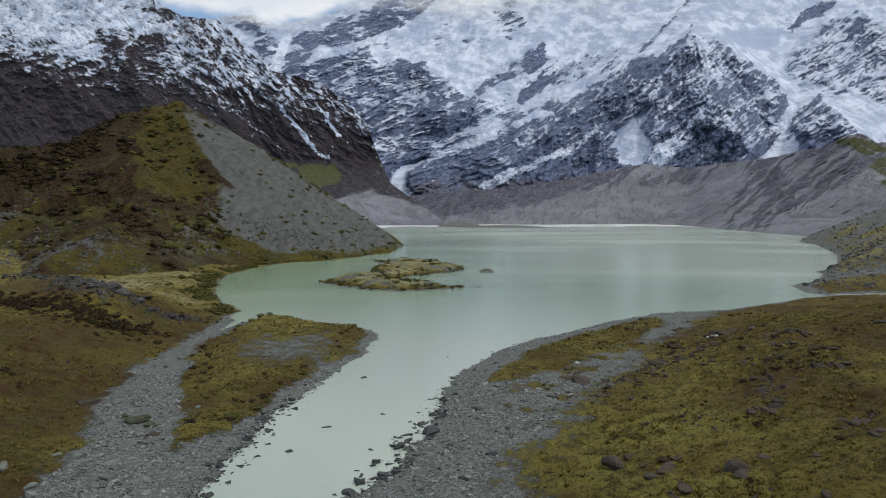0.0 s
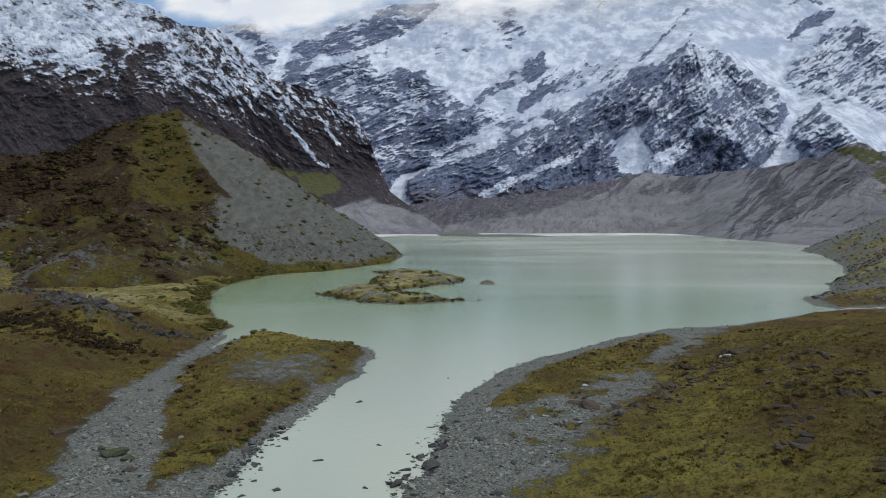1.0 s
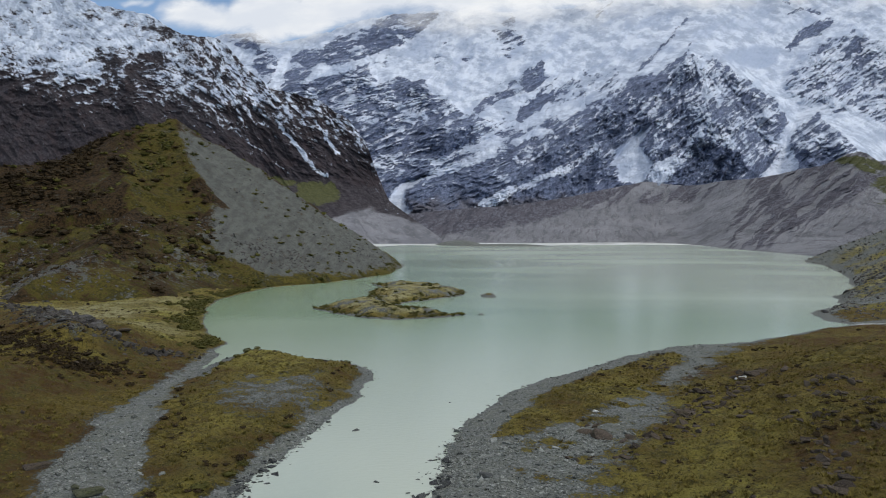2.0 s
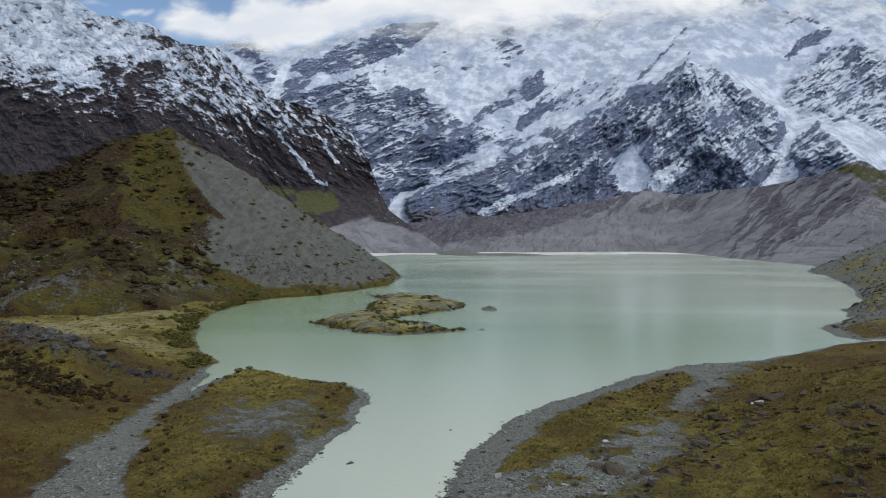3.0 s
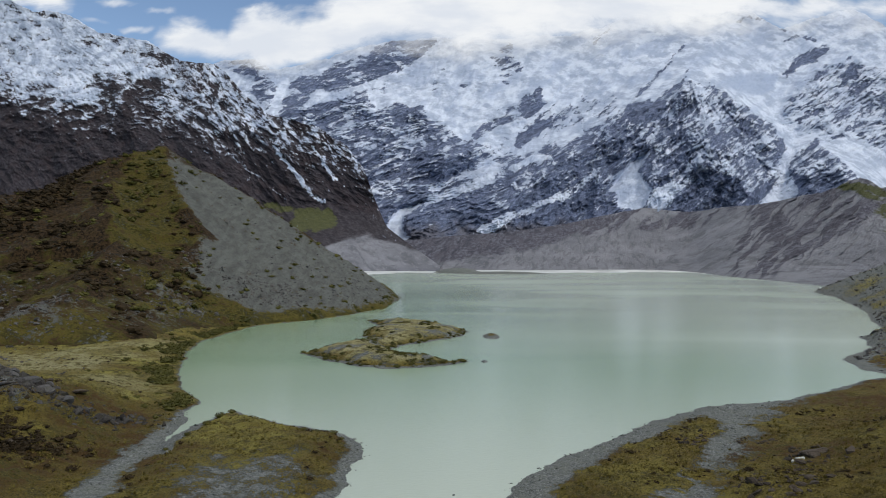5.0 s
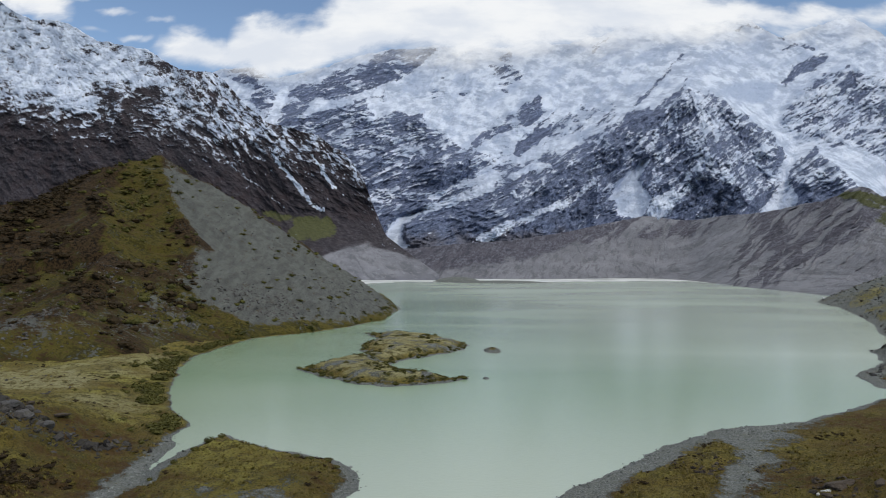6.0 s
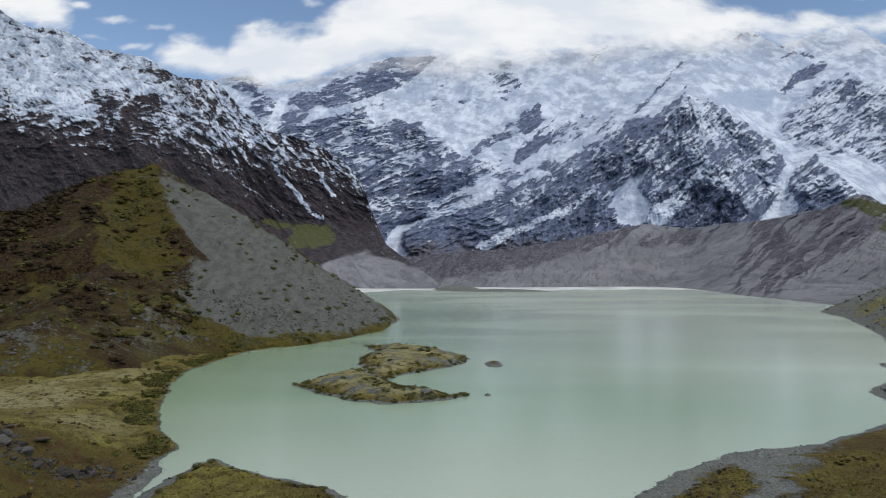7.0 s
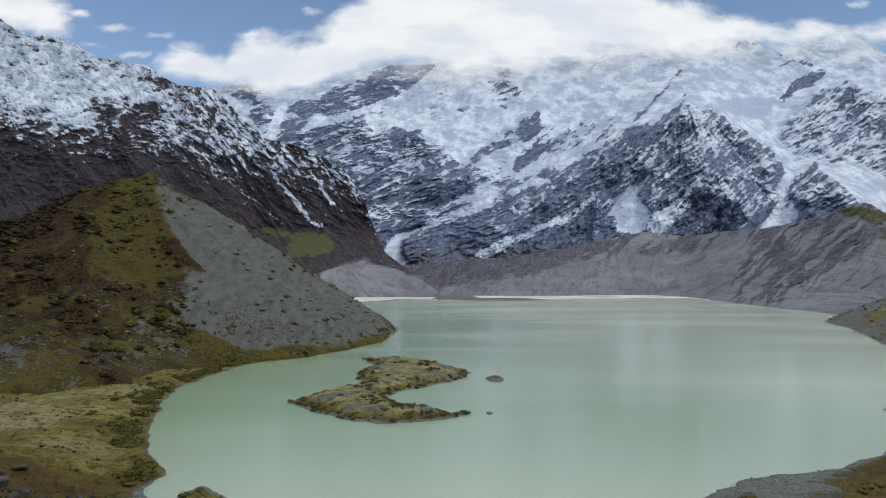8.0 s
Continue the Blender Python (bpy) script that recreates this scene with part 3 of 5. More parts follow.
def build_hill():
    x, y = np.meshgrid(np.linspace(-540, -22, 340), np.linspace(225, 740, 330))
    z, scree = hill_height(x, y)
    sx = scree + 5 * fbm(x, y, 25, 4, 41)
    veg = 1 - smooth(sx, -4, 5)
    veg = np.clip(np.maximum(veg, 0.42 * (1 - smooth(z, 2, 6))), 0, 1)
    crestline = np.abs((x - PEAK[0]) * CREST_WAY.y - (y - PEAK[1]) * CREST_WAY.x)
    veg = np.maximum(veg, 0.62 * (1 - smooth(crestline, 3, 13)) * smooth(fbm(x, y, 40, 3, 42), -0.3, 0.2))
    green = inside(x + 7 * fbm(x, y, 22, 4, 43, 0.6), y + 10 * fbm(x, y, 22, 4, 44, 0.6), GREEN_TURF)
    russet = 1 - smooth(green + 5 * fbm(x, y, 8, 4, 47, 0.6), -3, 3)
    russet = russet - 0.75 * smooth(fbm(x, y, 13, 4, 48, 0.65), 0.02, 0.3) * smooth(-green, 0, 12)
    russet = np.clip(russet * (0.22 + 0.78 * smooth(z, 24, 38)) + 0.24 + 1.1 * fbm(x, y, 22, 5, 46, 0.6) * (1 - smooth(z, 24, 42)), 0, 1)
    russet = russet * (1 - 0.8 * smooth(scree, -30, -4) * (1 - smooth(z, 6, 20)))
    veg = veg * (1 - 0.55 * smooth(fbm(x, y, 34, 5, 45, 0.6), 0.05, 0.35) * (1 - smooth(z, 22, 40)) * smooth(z, 2, 6))
    stony = np.exp(-((x + 146) / 17) ** 2 - ((y - 284) / 15) ** 2) + np.exp(-((x + 117) / 9) ** 2 - ((y - 318) / 11) ** 2)
    veg = veg * (1 - 0.6 * np.clip(stony * (1 + 1.2 * fbm(x, y, 9, 3, 49)), 0, 1))
    bare, _ = line_distance(x, y, [(-141, 434), (-131, 428)])
    russet, veg = np.maximum(russet, smooth(8 - bare + 3 * fbm(x, y, 6, 3, 50), 0, 4)), np.maximum(veg, smooth(9 - bare + 3 * fbm(x, y, 6, 3, 50), 0, 4))
    ob = mesh_of("moraine_hill", np.stack([x, y, z], -1).reshape(-1, 3), sheet(*x.shape), HILL,
                 dict(veg=veg, russet=russet))
    tagged(ob, "moraine hill with olive turf, dark scrub and a bare grey scree face", "hill", kind="structure")


build_hill()


# ---- mountains: faces rising from the valley, given by bearing (x / y) and rise as seen from the camera's last place ----
CAMERA_END = np.array((-1.7, 50.9, 37.1))


def blobs(a, e, rows):
    """Soft slanted patches: bearing, rise, half length, half width, slant in degrees, weight."""
    total = 0.0
    for ca, ce, la, lb, turn, weight in rows:
        c, s = math.cos(radians(turn)), math.sin(radians(turn))
        u, v = ((a - ca) * c + (e - ce) * s) / la, (-(a - ca) * s + (e - ce) * c) / lb
        total = total + weight * np.exp(-(u * u + v * v) ** 1.5)
    return total


def build_face(name, label, mat, crest, foot, depth, relief, cover, span, count, back, category="mountain"):
    """A mountainside from its foot up to its crest and down the far side."""
    cols, rows = count
    # fine columns along the lake, a few wide ones beyond its ends
    inner = (max(span[0], -0.7), min(span[1], 0.72))
    a1 = np.concatenate([np.linspace(span[0], inner[0], 40)[:-1] if span[0] < inner[0] else [], np.linspace(*inner, cols),
                         np.linspace(inner[1], span[1], 40)[1:] if span[1] > inner[1] else []])
    s1 = np.linspace(0, 1, rows)
    a, s = np.meshgrid(a1, s1)
    top = along(a, crest)
    low = along(a, foot)
    e = low + (top - low) * s
    e = e + 0.007 * fbm(a * 3000, e * 1500, 120, 5, 51, 0.6) * smooth(top, 0.03, 0.1) * smooth(s, 0.8, 1.0)
    d = depth(a, s, e)
    d = d - relief(a, e, s) * smooth(s, 0.0, 0.06)
    x, y, z = CAMERA_END[0] + a * d, CAMERA_END[1] + d, CAMERA_END[2] + e * d
    # slope of the ground, 1 where level
    p = np.stack([x, y, z], -1)
    nu, nv = np.gradient(p, axis=1), np.gradient(p, axis=0)
    nrm = np.cross(nu, nv)
    level = np.abs(nrm[..., 2]) / (np.linalg.norm(nrm, axis=-1) + 1e-9)
    fields = cover(a, e, s, level, z)
    # far side
    k = np.linspace(0.1, 1, 10)[:, None]
    bx = x[-1] + a1 * back * k
    by = y[-1] + back * k
    bz = z[-1] * (1 - k ** 1.3) - 3 * k
    p = np.concatenate([p, np.stack([bx + 0 * bz, by + 0 * bz, bz], -1)], 0)
    fields = {key: np.concatenate([v, np.repeat(v[-1:], 10, 0)], 0) for key, v in fields.items()}
    ob = mesh_of(name, p.reshape(-1, 3), sheet(*p.shape[:2]), mat, fields)
    return tagged(ob, label, category, kind="structure")


# the great face at the head of the valley
CREST = [(-0.50, 0.22), (-0.349, 0.255), (-0.318, 0.259), (-0.294, 0.267), (-0.255, 0.27), (-0.236, 0.255), (-0.224, 0.253), (-0.2, 0.259),
         (-0.146, 0.275), (-0.107, 0.287), (-0.059, 0.295), (-0.008, 0.301), (0.043, 0.298), (0.08, 0.298),
         (0.177, 0.304), (0.224, 0.312), (0.256, 0.328), (0.374, 0.328), (0.422, 0.339), (0.446, 0.328),
         (0.477, 0.312), (0.509, 0.324), (0.573, 0.341), (0.596, 0.329), (0.651, 0.301), (0.8, 0.27)]
# regions of the face, by bearing and rise
ICE_EDGE = [(-0.310, 0.198), (-0.231, 0.190), (-0.185, 0.203), (-0.145, 0.211), (-0.106, 0.226), (-0.089, 0.198),
            (-0.059, 0.209), (-0.028, 0.204), (-0.012, 0.185), (0.011, 0.179), (0.031, 0.156), (0.058, 0.152),
            (0.097, 0.135), (0.136, 0.145), (0.176, 0.156), (0.223, 0.182), (0.258, 0.203), (0.301, 0.216),
            (0.337, 0.240), (0.372, 0.236), (0.403, 0.224), (0.434, 0.197), (0.465, 0.179), (0.490, 0.224),
            (0.530, 0.260), (0.569, 0.272), (0.622, 0.256)]
WEST_CLIFF = [(-0.216, 0.227), (-0.201, 0.245), (-0.169, 0.250), (-0.144, 0.266), (-0.128, 0.266), (-0.099, 0.277),
              (-0.087, 0.288), (-0.059, 0.298), (-0.003, 0.296), (-0.019, 0.279), (-0.032, 0.264), (-0.059, 0.250),
              (-0.099, 0.236), (-0.138, 0.226), (-0.169, 0.224), (-0.185, 0.208), (-0.208, 0.197), (-0.225, 0.193),
              (-0.218, 0.216)]
WEST_TOWER = [(-0.301, 0.260), (-0.279, 0.268), (-0.252, 0.269), (-0.232, 0.260), (-0.235, 0.245), (-0.224, 0.232),
              (-0.232, 0.208), (-0.239, 0.193), (-0.251, 0.203), (-0.262, 0.224), (-0.259, 0.242), (-0.275, 0.245)]
NUNATAK = [(0.011, 0.140), (0.058, 0.179), (0.082, 0.201), (0.109, 0.211), (0.125, 0.224), (0.137, 0.241),
           (0.143, 0.228), (0.142, 0.209), (0.156, 0.209), (0.137, 0.195), (0.117, 0.184), (0.082, 0.176),
           (0.058, 0.160), (0.035, 0.145)]
OVAL_CLIFF = [(0.105, 0.147), (0.108, 0.165), (0.133, 0.182), (0.155, 0.189), (0.153, 0.178), (0.129, 0.160),
              (0.110, 0.146)]
STEEPLE = [(0.066, 0.268), (0.078, 0.279), (0.086, 0.298), (0.095, 0.306), (0.100, 0.293), (0.102, 0.276),
           (0.115, 0.268), (0.121, 0.255), (0.104, 0.245), (0.098, 0.231), (0.087, 0.236), (0.076, 0.257)]
PYRAMID = [(0.343, 0.253), (0.338, 0.239), (0.368, 0.238), (0.381, 0.224), (0.399, 0.204), (0.419, 0.192),
           (0.446, 0.179), (0.469, 0.163), (0.482, 0.145), (0.469, 0.130), (0.477, 0.112), (0.444, 0.088),
           (0.432, 0.071), (0.402, 0.060), (0.319, 0.060), (0.247, 0.065), (0.206, 0.032), (0.143, 0.009),
           (0.066, 0.016), (0.097, 0.062), (0.121, 0.110), (0.164, 0.145), (0.191, 0.161), (0.223, 0.181),
           (0.256, 0.198), (0.264, 0.211), (0.301, 0.212), (0.329, 0.230)]
SMOOTH_CLIFF = [(0.262, 0.208), (0.311, 0.212), (0.305, 0.185), (0.274, 0.179), (0.256, 0.192)]
DARK_FOOT = [(0.358, 0.094), (0.386, 0.114), (0.409, 0.106), (0.429, 0.083), (0.401, 0.062), (0.342, 0.062)]
SPUR_ROCK = [(0.525, 0.156), (0.558, 0.126), (0.581, 0.106), (0.590, 0.083), (0.549, 0.072), (0.483, 0.069),
             (0.503, 0.088), (0.486, 0.110), (0.494, 0.135)]
EAST_CLIFF = [(0.477, 0.252), (0.495, 0.274), (0.510, 0.284), (0.540, 0.293), (0.542, 0.280), (0.522, 0.266),
              (0.498, 0.255), (0.482, 0.246)]
EAST_FACE = [(0.490, 0.227), (0.510, 0.241), (0.530, 0.262), (0.549, 0.263), (0.557, 0.250), (0.569, 0.274),
             (0.593, 0.266), (0.648, 0.268), (0.644, 0.134), (0.607, 0.149), (0.576, 0.163), (0.543, 0.161),
             (0.504, 0.178), (0.483, 0.189), (0.491, 0.208)]
SERAC_WALL = [(0.384, 0.236), (0.400, 0.245), (0.447, 0.252), (0.470, 0.246), (0.463, 0.225), (0.435, 0.219),
              (0.411, 0.230)]
ICE_TONGUE = [(0.254, 0.224), (0.259, 0.203), (0.223, 0.184), (0.183, 0.159), (0.144, 0.148), (0.109, 0.134),
              (0.082, 0.114), (0.054, 0.108), (0.019, 0.108), (0.043, 0.122), (0.068, 0.143), (0.101, 0.167),
              (0.137, 0.193), (0.176, 0.219)]
CHUTE = [(0.439, 0.219), (0.483, 0.187), (0.508, 0.176), (0.547, 0.160), (0.576, 0.162), (0.613, 0.145),
         (0.644, 0.126), (0.643, 0.071), (0.612, 0.083), (0.585, 0.104), (0.558, 0.129), (0.525, 0.157),
         (0.496, 0.143), (0.484, 0.114), (0.501, 0.090), (0.487, 0.072), (0.444, 0.067), (0.457, 0.085),
         (0.478, 0.110), (0.472, 0.130), (0.484, 0.147), (0.467, 0.171)]
FAN = [(-0.021, 0.072), (-0.057, 0.063), (-0.077, 0.040), (-0.071, 0.027), (-0.055, 0.016), (-0.040, 0.019),
       (-0.050, 0.035), (-0.049, 0.051)]
LOW_STREAK = [(0.044, 0.026), (0.058, 0.040), (0.089, 0.052), (0.101, 0.060), (0.110, 0.054), (0.098, 0.039),
              (0.074, 0.027)]
APRON_LEFT = [(0.233, 0.088), (0.253, 0.114), (0.277, 0.137), (0.290, 0.142), (0.278, 0.114), (0.294, 0.087),
              (0.280, 0.062), (0.248, 0.065), (0.245, 0.085)]
APRON_RIGHT = [(0.284, 0.061), (0.296, 0.082), (0.320, 0.098), (0.341, 0.095), (0.323, 0.074), (0.315, 0.059)]
RAZOR = [(0.268, 0.215), (0.294, 0.236), (0.307, 0.255), (0.336, 0.285)]
SUMMIT_EDGE = [(0.411, 0.322), (0.429, 0.331), (0.448, 0.327), (0.483, 0.307)]
EAST_EDGE = [(0.478, 0.295), (0.493, 0.303), (0.523, 0.299)]
HIGH_EDGE = [(0.214, 0.293), (0.225, 0.304), (0.243, 0.314)]
STREAK_A = [(-0.018, 0.069), (0.011, 0.083), (0.035, 0.087), (0.072, 0.107)]
STREAK_B = [(0.101, 0.116), (0.121, 0.126), (0.140, 0.135)]
STREAK_C = [(-0.012, 0.088), (0.019, 0.102), (0.058, 0.113)]
STREAK_D = [(0.109, 0.052), (0.148, 0.071), (0.179, 0.083), (0.214, 0.110)]


def far_depth(a, s, e):
    return 1900 + 1750 * np.clip((e + 0.02) / 0.34, 0, 1.2) - 260 * blobs(a, e, [(0.33, 0.15, 0.15, 0.08, 60, 1.0), (0.56, 0.1, 0.08, 0.06, 60, 0.7)])


# rock ribs that stand out of the face: points by bearing and rise, then how far and how wide
RIBS = [([(0.344, 0.256), (0.305, 0.236), (0.262, 0.211), (0.176, 0.134), (0.09, 0.056)], 190, 0.075),
        ([(0.344, 0.256), (0.36, 0.189), (0.402, 0.126), (0.433, 0.068)], 210, 0.07),
        ([(0.344, 0.256), (0.392, 0.236), (0.438, 0.177), (0.484, 0.122)], 150, 0.05),
        ([(0.573, 0.31), (0.524, 0.245), (0.484, 0.198)], 55, 0.045),
        ([(0.623, 0.268), (0.569, 0.189), (0.523, 0.15)], 60, 0.05), ([(0.527, 0.151), (0.491, 0.119), (0.45, 0.083)], 120, 0.045),
        ([(0.527, 0.151), (0.57, 0.115), (0.618, 0.092)], 120, 0.04), ([(-0.255, 0.267), (-0.241, 0.228), (-0.233, 0.189)], 130, 0.035),
        ([(-0.224, 0.193), (-0.138, 0.25), (-0.076, 0.279), (-0.008, 0.3)], 120, 0.035),
        ([(0.144, 0.232), (0.109, 0.2), (0.058, 0.149), (0.004, 0.126)], 120, 0.04), ([(-0.012, 0.228), (-0.059, 0.189), (-0.105, 0.126)], 110, 0.05)]


def region(a, e, outline, soft=0.004):
    """How far a point lies within an outline, 0 to 1."""
    xs, ys = [p[0] for p in outline], [p[1] for p in outline]
    near = (a > min(xs) - soft) & (a < max(xs) + soft) & (e > min(ys) - soft) & (e < max(ys) + soft)
    out = np.zeros(np.shape(a))
    out[near] = smooth(inside(a[near], e[near], outline), -soft, soft)
    return out


def strata(a, e):
    """Ledges that lie nearly level on the left of the face and climb to the right beyond it."""
    u, v = a * 3000, e * 3000
    total = 0.0
    turns = ((11, 64, 1 - smooth(a, 0.06, 0.20)), (38, 65, smooth(a, 0.06, 0.20) * (1 - smooth(a, 0.43, 0.48))), (27, 66, smooth(a, 0.43, 0.48)))
    for turn, seed, weight in turns:
        c, s = math.cos(radians(turn)), math.sin(radians(turn))
        w = 20 * fbm(u, v, 120, 3, seed + 40)
        total = total + weight * ridged((u * c + v * s) * 0.30 + w, v * c - u * s + w, 42, 6, seed, 0.70)
    return total


APEX = (0.343, 0.262)


def fan(a, e):
    """Gullies that spread down from the pyramid's top."""
    turn, far = np.arctan2(a - APEX[0], APEX[1] - e), np.hypot(a - APEX[0], e - APEX[1])
    w = fbm(a * 3000, e * 3000, 70, 4, 161, 0.6)
    return ridged(turn * 300 + 16 * w, far * 900 + 16 * w, 44, 6, 162, 0.70)


def dashes(u, v, turn, size, seed, stretch=0.38):
    """Short streaks that lie at a slant."""
    c, s = math.cos(radians(turn)), math.sin(radians(turn))
    return fbm((u * c + v * s) * stretch, v * c - u * s, size, 4, seed, 0.8)


def far_relief(a, e, s):
    u, v = a * 3000, e * 3000
    w = fbm(u, v, 420, 4, 61)
    wa, we = a + 0.016 * fbm(u, v, 160, 5, 67, 0.6), e + 0.016 * fbm(u, v, 160, 5, 68, 0.6)
    r1 = ridged(u - 0.75 * v + 160 * w, (v + 0.5 * u) * 0.42, 360, 7, 62, 0.52)
    out = 0.0
    for pts, amp, wide in RIBS:
        d, _ = line_distance(wa, we, pts)
        out = np.maximum(out, 1.35 * amp * smooth(1 - d / wide, -0.15, 1.3))
    calm = np.maximum.reduce([region(a, e, CHUTE, 0.025), region(a, e, ICE_TONGUE, 0.02), region(a, e, FAN), region(a, e, APRON_LEFT)])
    high = np.maximum(smooth(e - along(a, ICE_EDGE), -0.015, 0.02), calm)
    peak = region(a, e, PYRAMID, 0.02)
    rock = 150 * r1 + 44 * strata(a, e) * (1 - peak) + (40 * fan(a, e) + 20 * strata(a, e)) * peak
    crevasse = ridged(u * 0.35 + 0.5 * v, v - 0.42 * u, 60, 4, 69, 0.5)
    return rock * (1 - 0.62 * high) + 15 * high * (1 - 0.5 * calm) * crevasse + out * (1 - 0.6 * high) + 40 * w


# where the upper ice gives way to broken rock is ICE_EDGE; cliffs and snow patches lie over it
def far_cover(a, e, s, level, z):
    u, v = a * 3000, e * 3000
    ra = a + 0.006 * fbm(u, v, 80, 4, 86, 0.6) + 0.004 * fbm(u, v, 18, 4, 186, 0.7)
    re = e + 0.006 * fbm(u, v, 80, 4, 87, 0.6) + 0.004 * fbm(u, v, 18, 4, 187, 0.7)
    peak = region(ra, re, PYRAMID)
    wild = 0.30 + 0.30 * smooth(a, 0.33, 0.38)
    ledges = strata(a, e) * (1 - peak) + (fan(a, e) * wild + strata(a, e) * (1 - wild)) * peak
    snow = along(e, [(-0.02, -0.8), (0.02, -0.75), (0.05, -0.34), (0.08, 0.0), (0.12, 0.15), (0.18, 0.28)])
    snow = snow + (1.3 - snow) * smooth(re - along(ra, ICE_EDGE), -0.004, 0.006)
    flank = along(a, [(0.1, 0.16), (0.25, 0.16), (0.31, 0.27), (0.37, 0.34), (0.46, 0.36)]) - 0.35 * smooth(0.11 - e, 0, 0.06)
    for outline, value in ((WEST_CLIFF, 0.08), (WEST_TOWER, 0.24), (NUNATAK, 0.10), (STEEPLE, 0.42), (PYRAMID, flank), (SMOOTH_CLIFF, -0.15), (DARK_FOOT, -0.1),
                           (EAST_CLIFF, 0.10), (EAST_FACE, 0.44), (ICE_TONGUE, 0.66), (CHUTE, 1.15), (SPUR_ROCK, 0.30 - 0.5 * smooth(0.115 - e, 0, 0.03)),
                           (FAN, 0.95), (LOW_STREAK, 0.85), (APRON_LEFT, 1.0), (APRON_RIGHT, 1.0), (OVAL_CLIFF, -0.4)):
        k = region(ra, re, outline)
        snow = snow * (1 - k) + value * k
    for pts, wide, value in ((RAZOR, 0.0048, 0.2), (SUMMIT_EDGE, 0.003, 0.35), (EAST_EDGE, 0.004, 0.35), (HIGH_EDGE, 0.004, 0.4),
                             (STREAK_A, 0.007, 0.95), (STREAK_B, 0.006, 0.9), (STREAK_C, 0.005, 0.8), (STREAK_D, 0.006, 0.72)):
        k = 1 - smooth(line_distance(ra, re, pts)[0], 0.4 * wide, 1.1 * wide)
        snow = snow * (1 - k) + value * k
    isles = blobs(ra, re, [(-0.083, 0.228, 0.022, 0.008, 25, 1.0), (-0.008, 0.236, 0.016, 0.009, 55, 1.0), (0.002, 0.257, 0.008, 0.004, 30, 0.8), (0.344, 0.250, 0.005, 0.010, 0, 0.9),
                           (0.362, 0.300, 0.010, 0.003, 20, 0.8), (0.033, 0.232, 0.006, 0.003, 0, 0.8), (0.313, 0.232, 0.006, 0.003, 20, 0.8)])
    snow = snow - 0.85 * isles
    calm = smooth(snow, 0.8, 1.2)
    snow = snow + (1 - 0.85 * calm) * (0.5 * (level - 0.55) + 1.35 * (ledges - 0.42) + 0.55 * fbm(u, v, 105, 3, 189) + 0.95 * (dashes(u, v, 14, 14, 66) * (1 - smooth(a, 0.06, 0.2)) + dashes(u, v, 36, 14, 166) * smooth(a, 0.06, 0.2)))
    # snow shading painted in broad bands, joined below with SERAC_WALL's real blue ice
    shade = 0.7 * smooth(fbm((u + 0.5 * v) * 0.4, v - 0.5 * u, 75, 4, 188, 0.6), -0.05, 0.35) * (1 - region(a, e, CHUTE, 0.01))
    ice_shade = np.maximum(np.maximum(0.9 * region(ra, re, SERAC_WALL), shade), 0.55 * blobs(ra, re, [(0.115, 0.152, 0.05, 0.018, 40, 1.0), (0.41, 0.279, 0.03, 0.008, 8, 1.0)]))
    return dict(snow=np.clip(snow, -0.8, 1.6), scree=0.75 * smooth(0.05 - e, -0.012, 0.03), veg=0 * a, ice_shade=ice_shade)


build_face("snow_mountain", "high snow-covered rock face with glaciers at the head of the valley", HAZED_FAR_ROCK, CREST,
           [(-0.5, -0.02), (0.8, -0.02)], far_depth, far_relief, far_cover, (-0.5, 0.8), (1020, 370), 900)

# the dark mountainside along the lake
SIDE_CREST = [(-1.4, 0.30), (-0.9, 0.36), (-0.656, 0.37), (-0.609, 0.358), (-0.561, 0.334), (-0.514, 0.33), (-0.475, 0.306), (-0.404, 0.292),
              (-0.373, 0.271), (-0.31, 0.259), (-0.278, 0.228), (-0.243, 0.196), (-0.169, 0.173), (-0.129, 0.149), (-0.106, 0.118),
              (-0.09, 0.071), (-0.074, 0.035), (-0.043, 0.011), (-0.012, -0.011), (0.0, -0.02)]


def side_depth(a, s, e):
    return 1330 + 560 * smooth(e, -0.03, 0.07) + 700 * smooth(e, 0.0, 0.38) + 700 * np.maximum(-a - 0.3, 0) - 500 * smooth(-a, 0.7, 1.4)


def side_ledges(u, v):
    """Ledges, nearly level high on the left and steeper towards the lake."""
    total, w = 0.0, 14 * fbm(u, v, 90, 3, 76)
    for turn, seed, weight in ((-10, 78, 1 - smooth(u, -860, -640)), (-40, 75, smooth(u, -860, -640))):
        c, s = math.cos(radians(turn)), math.sin(radians(turn))
        total = total + weight * ridged((u * c + v * s) * 0.5 + w, v * c - u * s + w, 36, 5, seed, 0.68)
    return total


def side_relief(a, e, s):
    u, v = a * 2100, e * 2100
    w = fbm(u, v, 320, 4, 71)
    r1 = ridged(u + 0.7 * v + 90 * w, (v - 0.6 * u) * 0.4, 260, 7, 72, 0.55)
    r2 = ridged(u, v, 90, 5, 73, 0.55)
    r3 = side_ledges(u, v)
    calm = 1 - 0.65 * smooth(e, 0.19, 0.28)
    return (80 * r1 * (1 - 0.5 * smooth(e, 0.19, 0.28)) + (12 * r2 + 30 * r3) * calm * (0.4 + 0.6 * smooth(e, 0.08, 0.2))) * smooth(e, -0.01, 0.06)


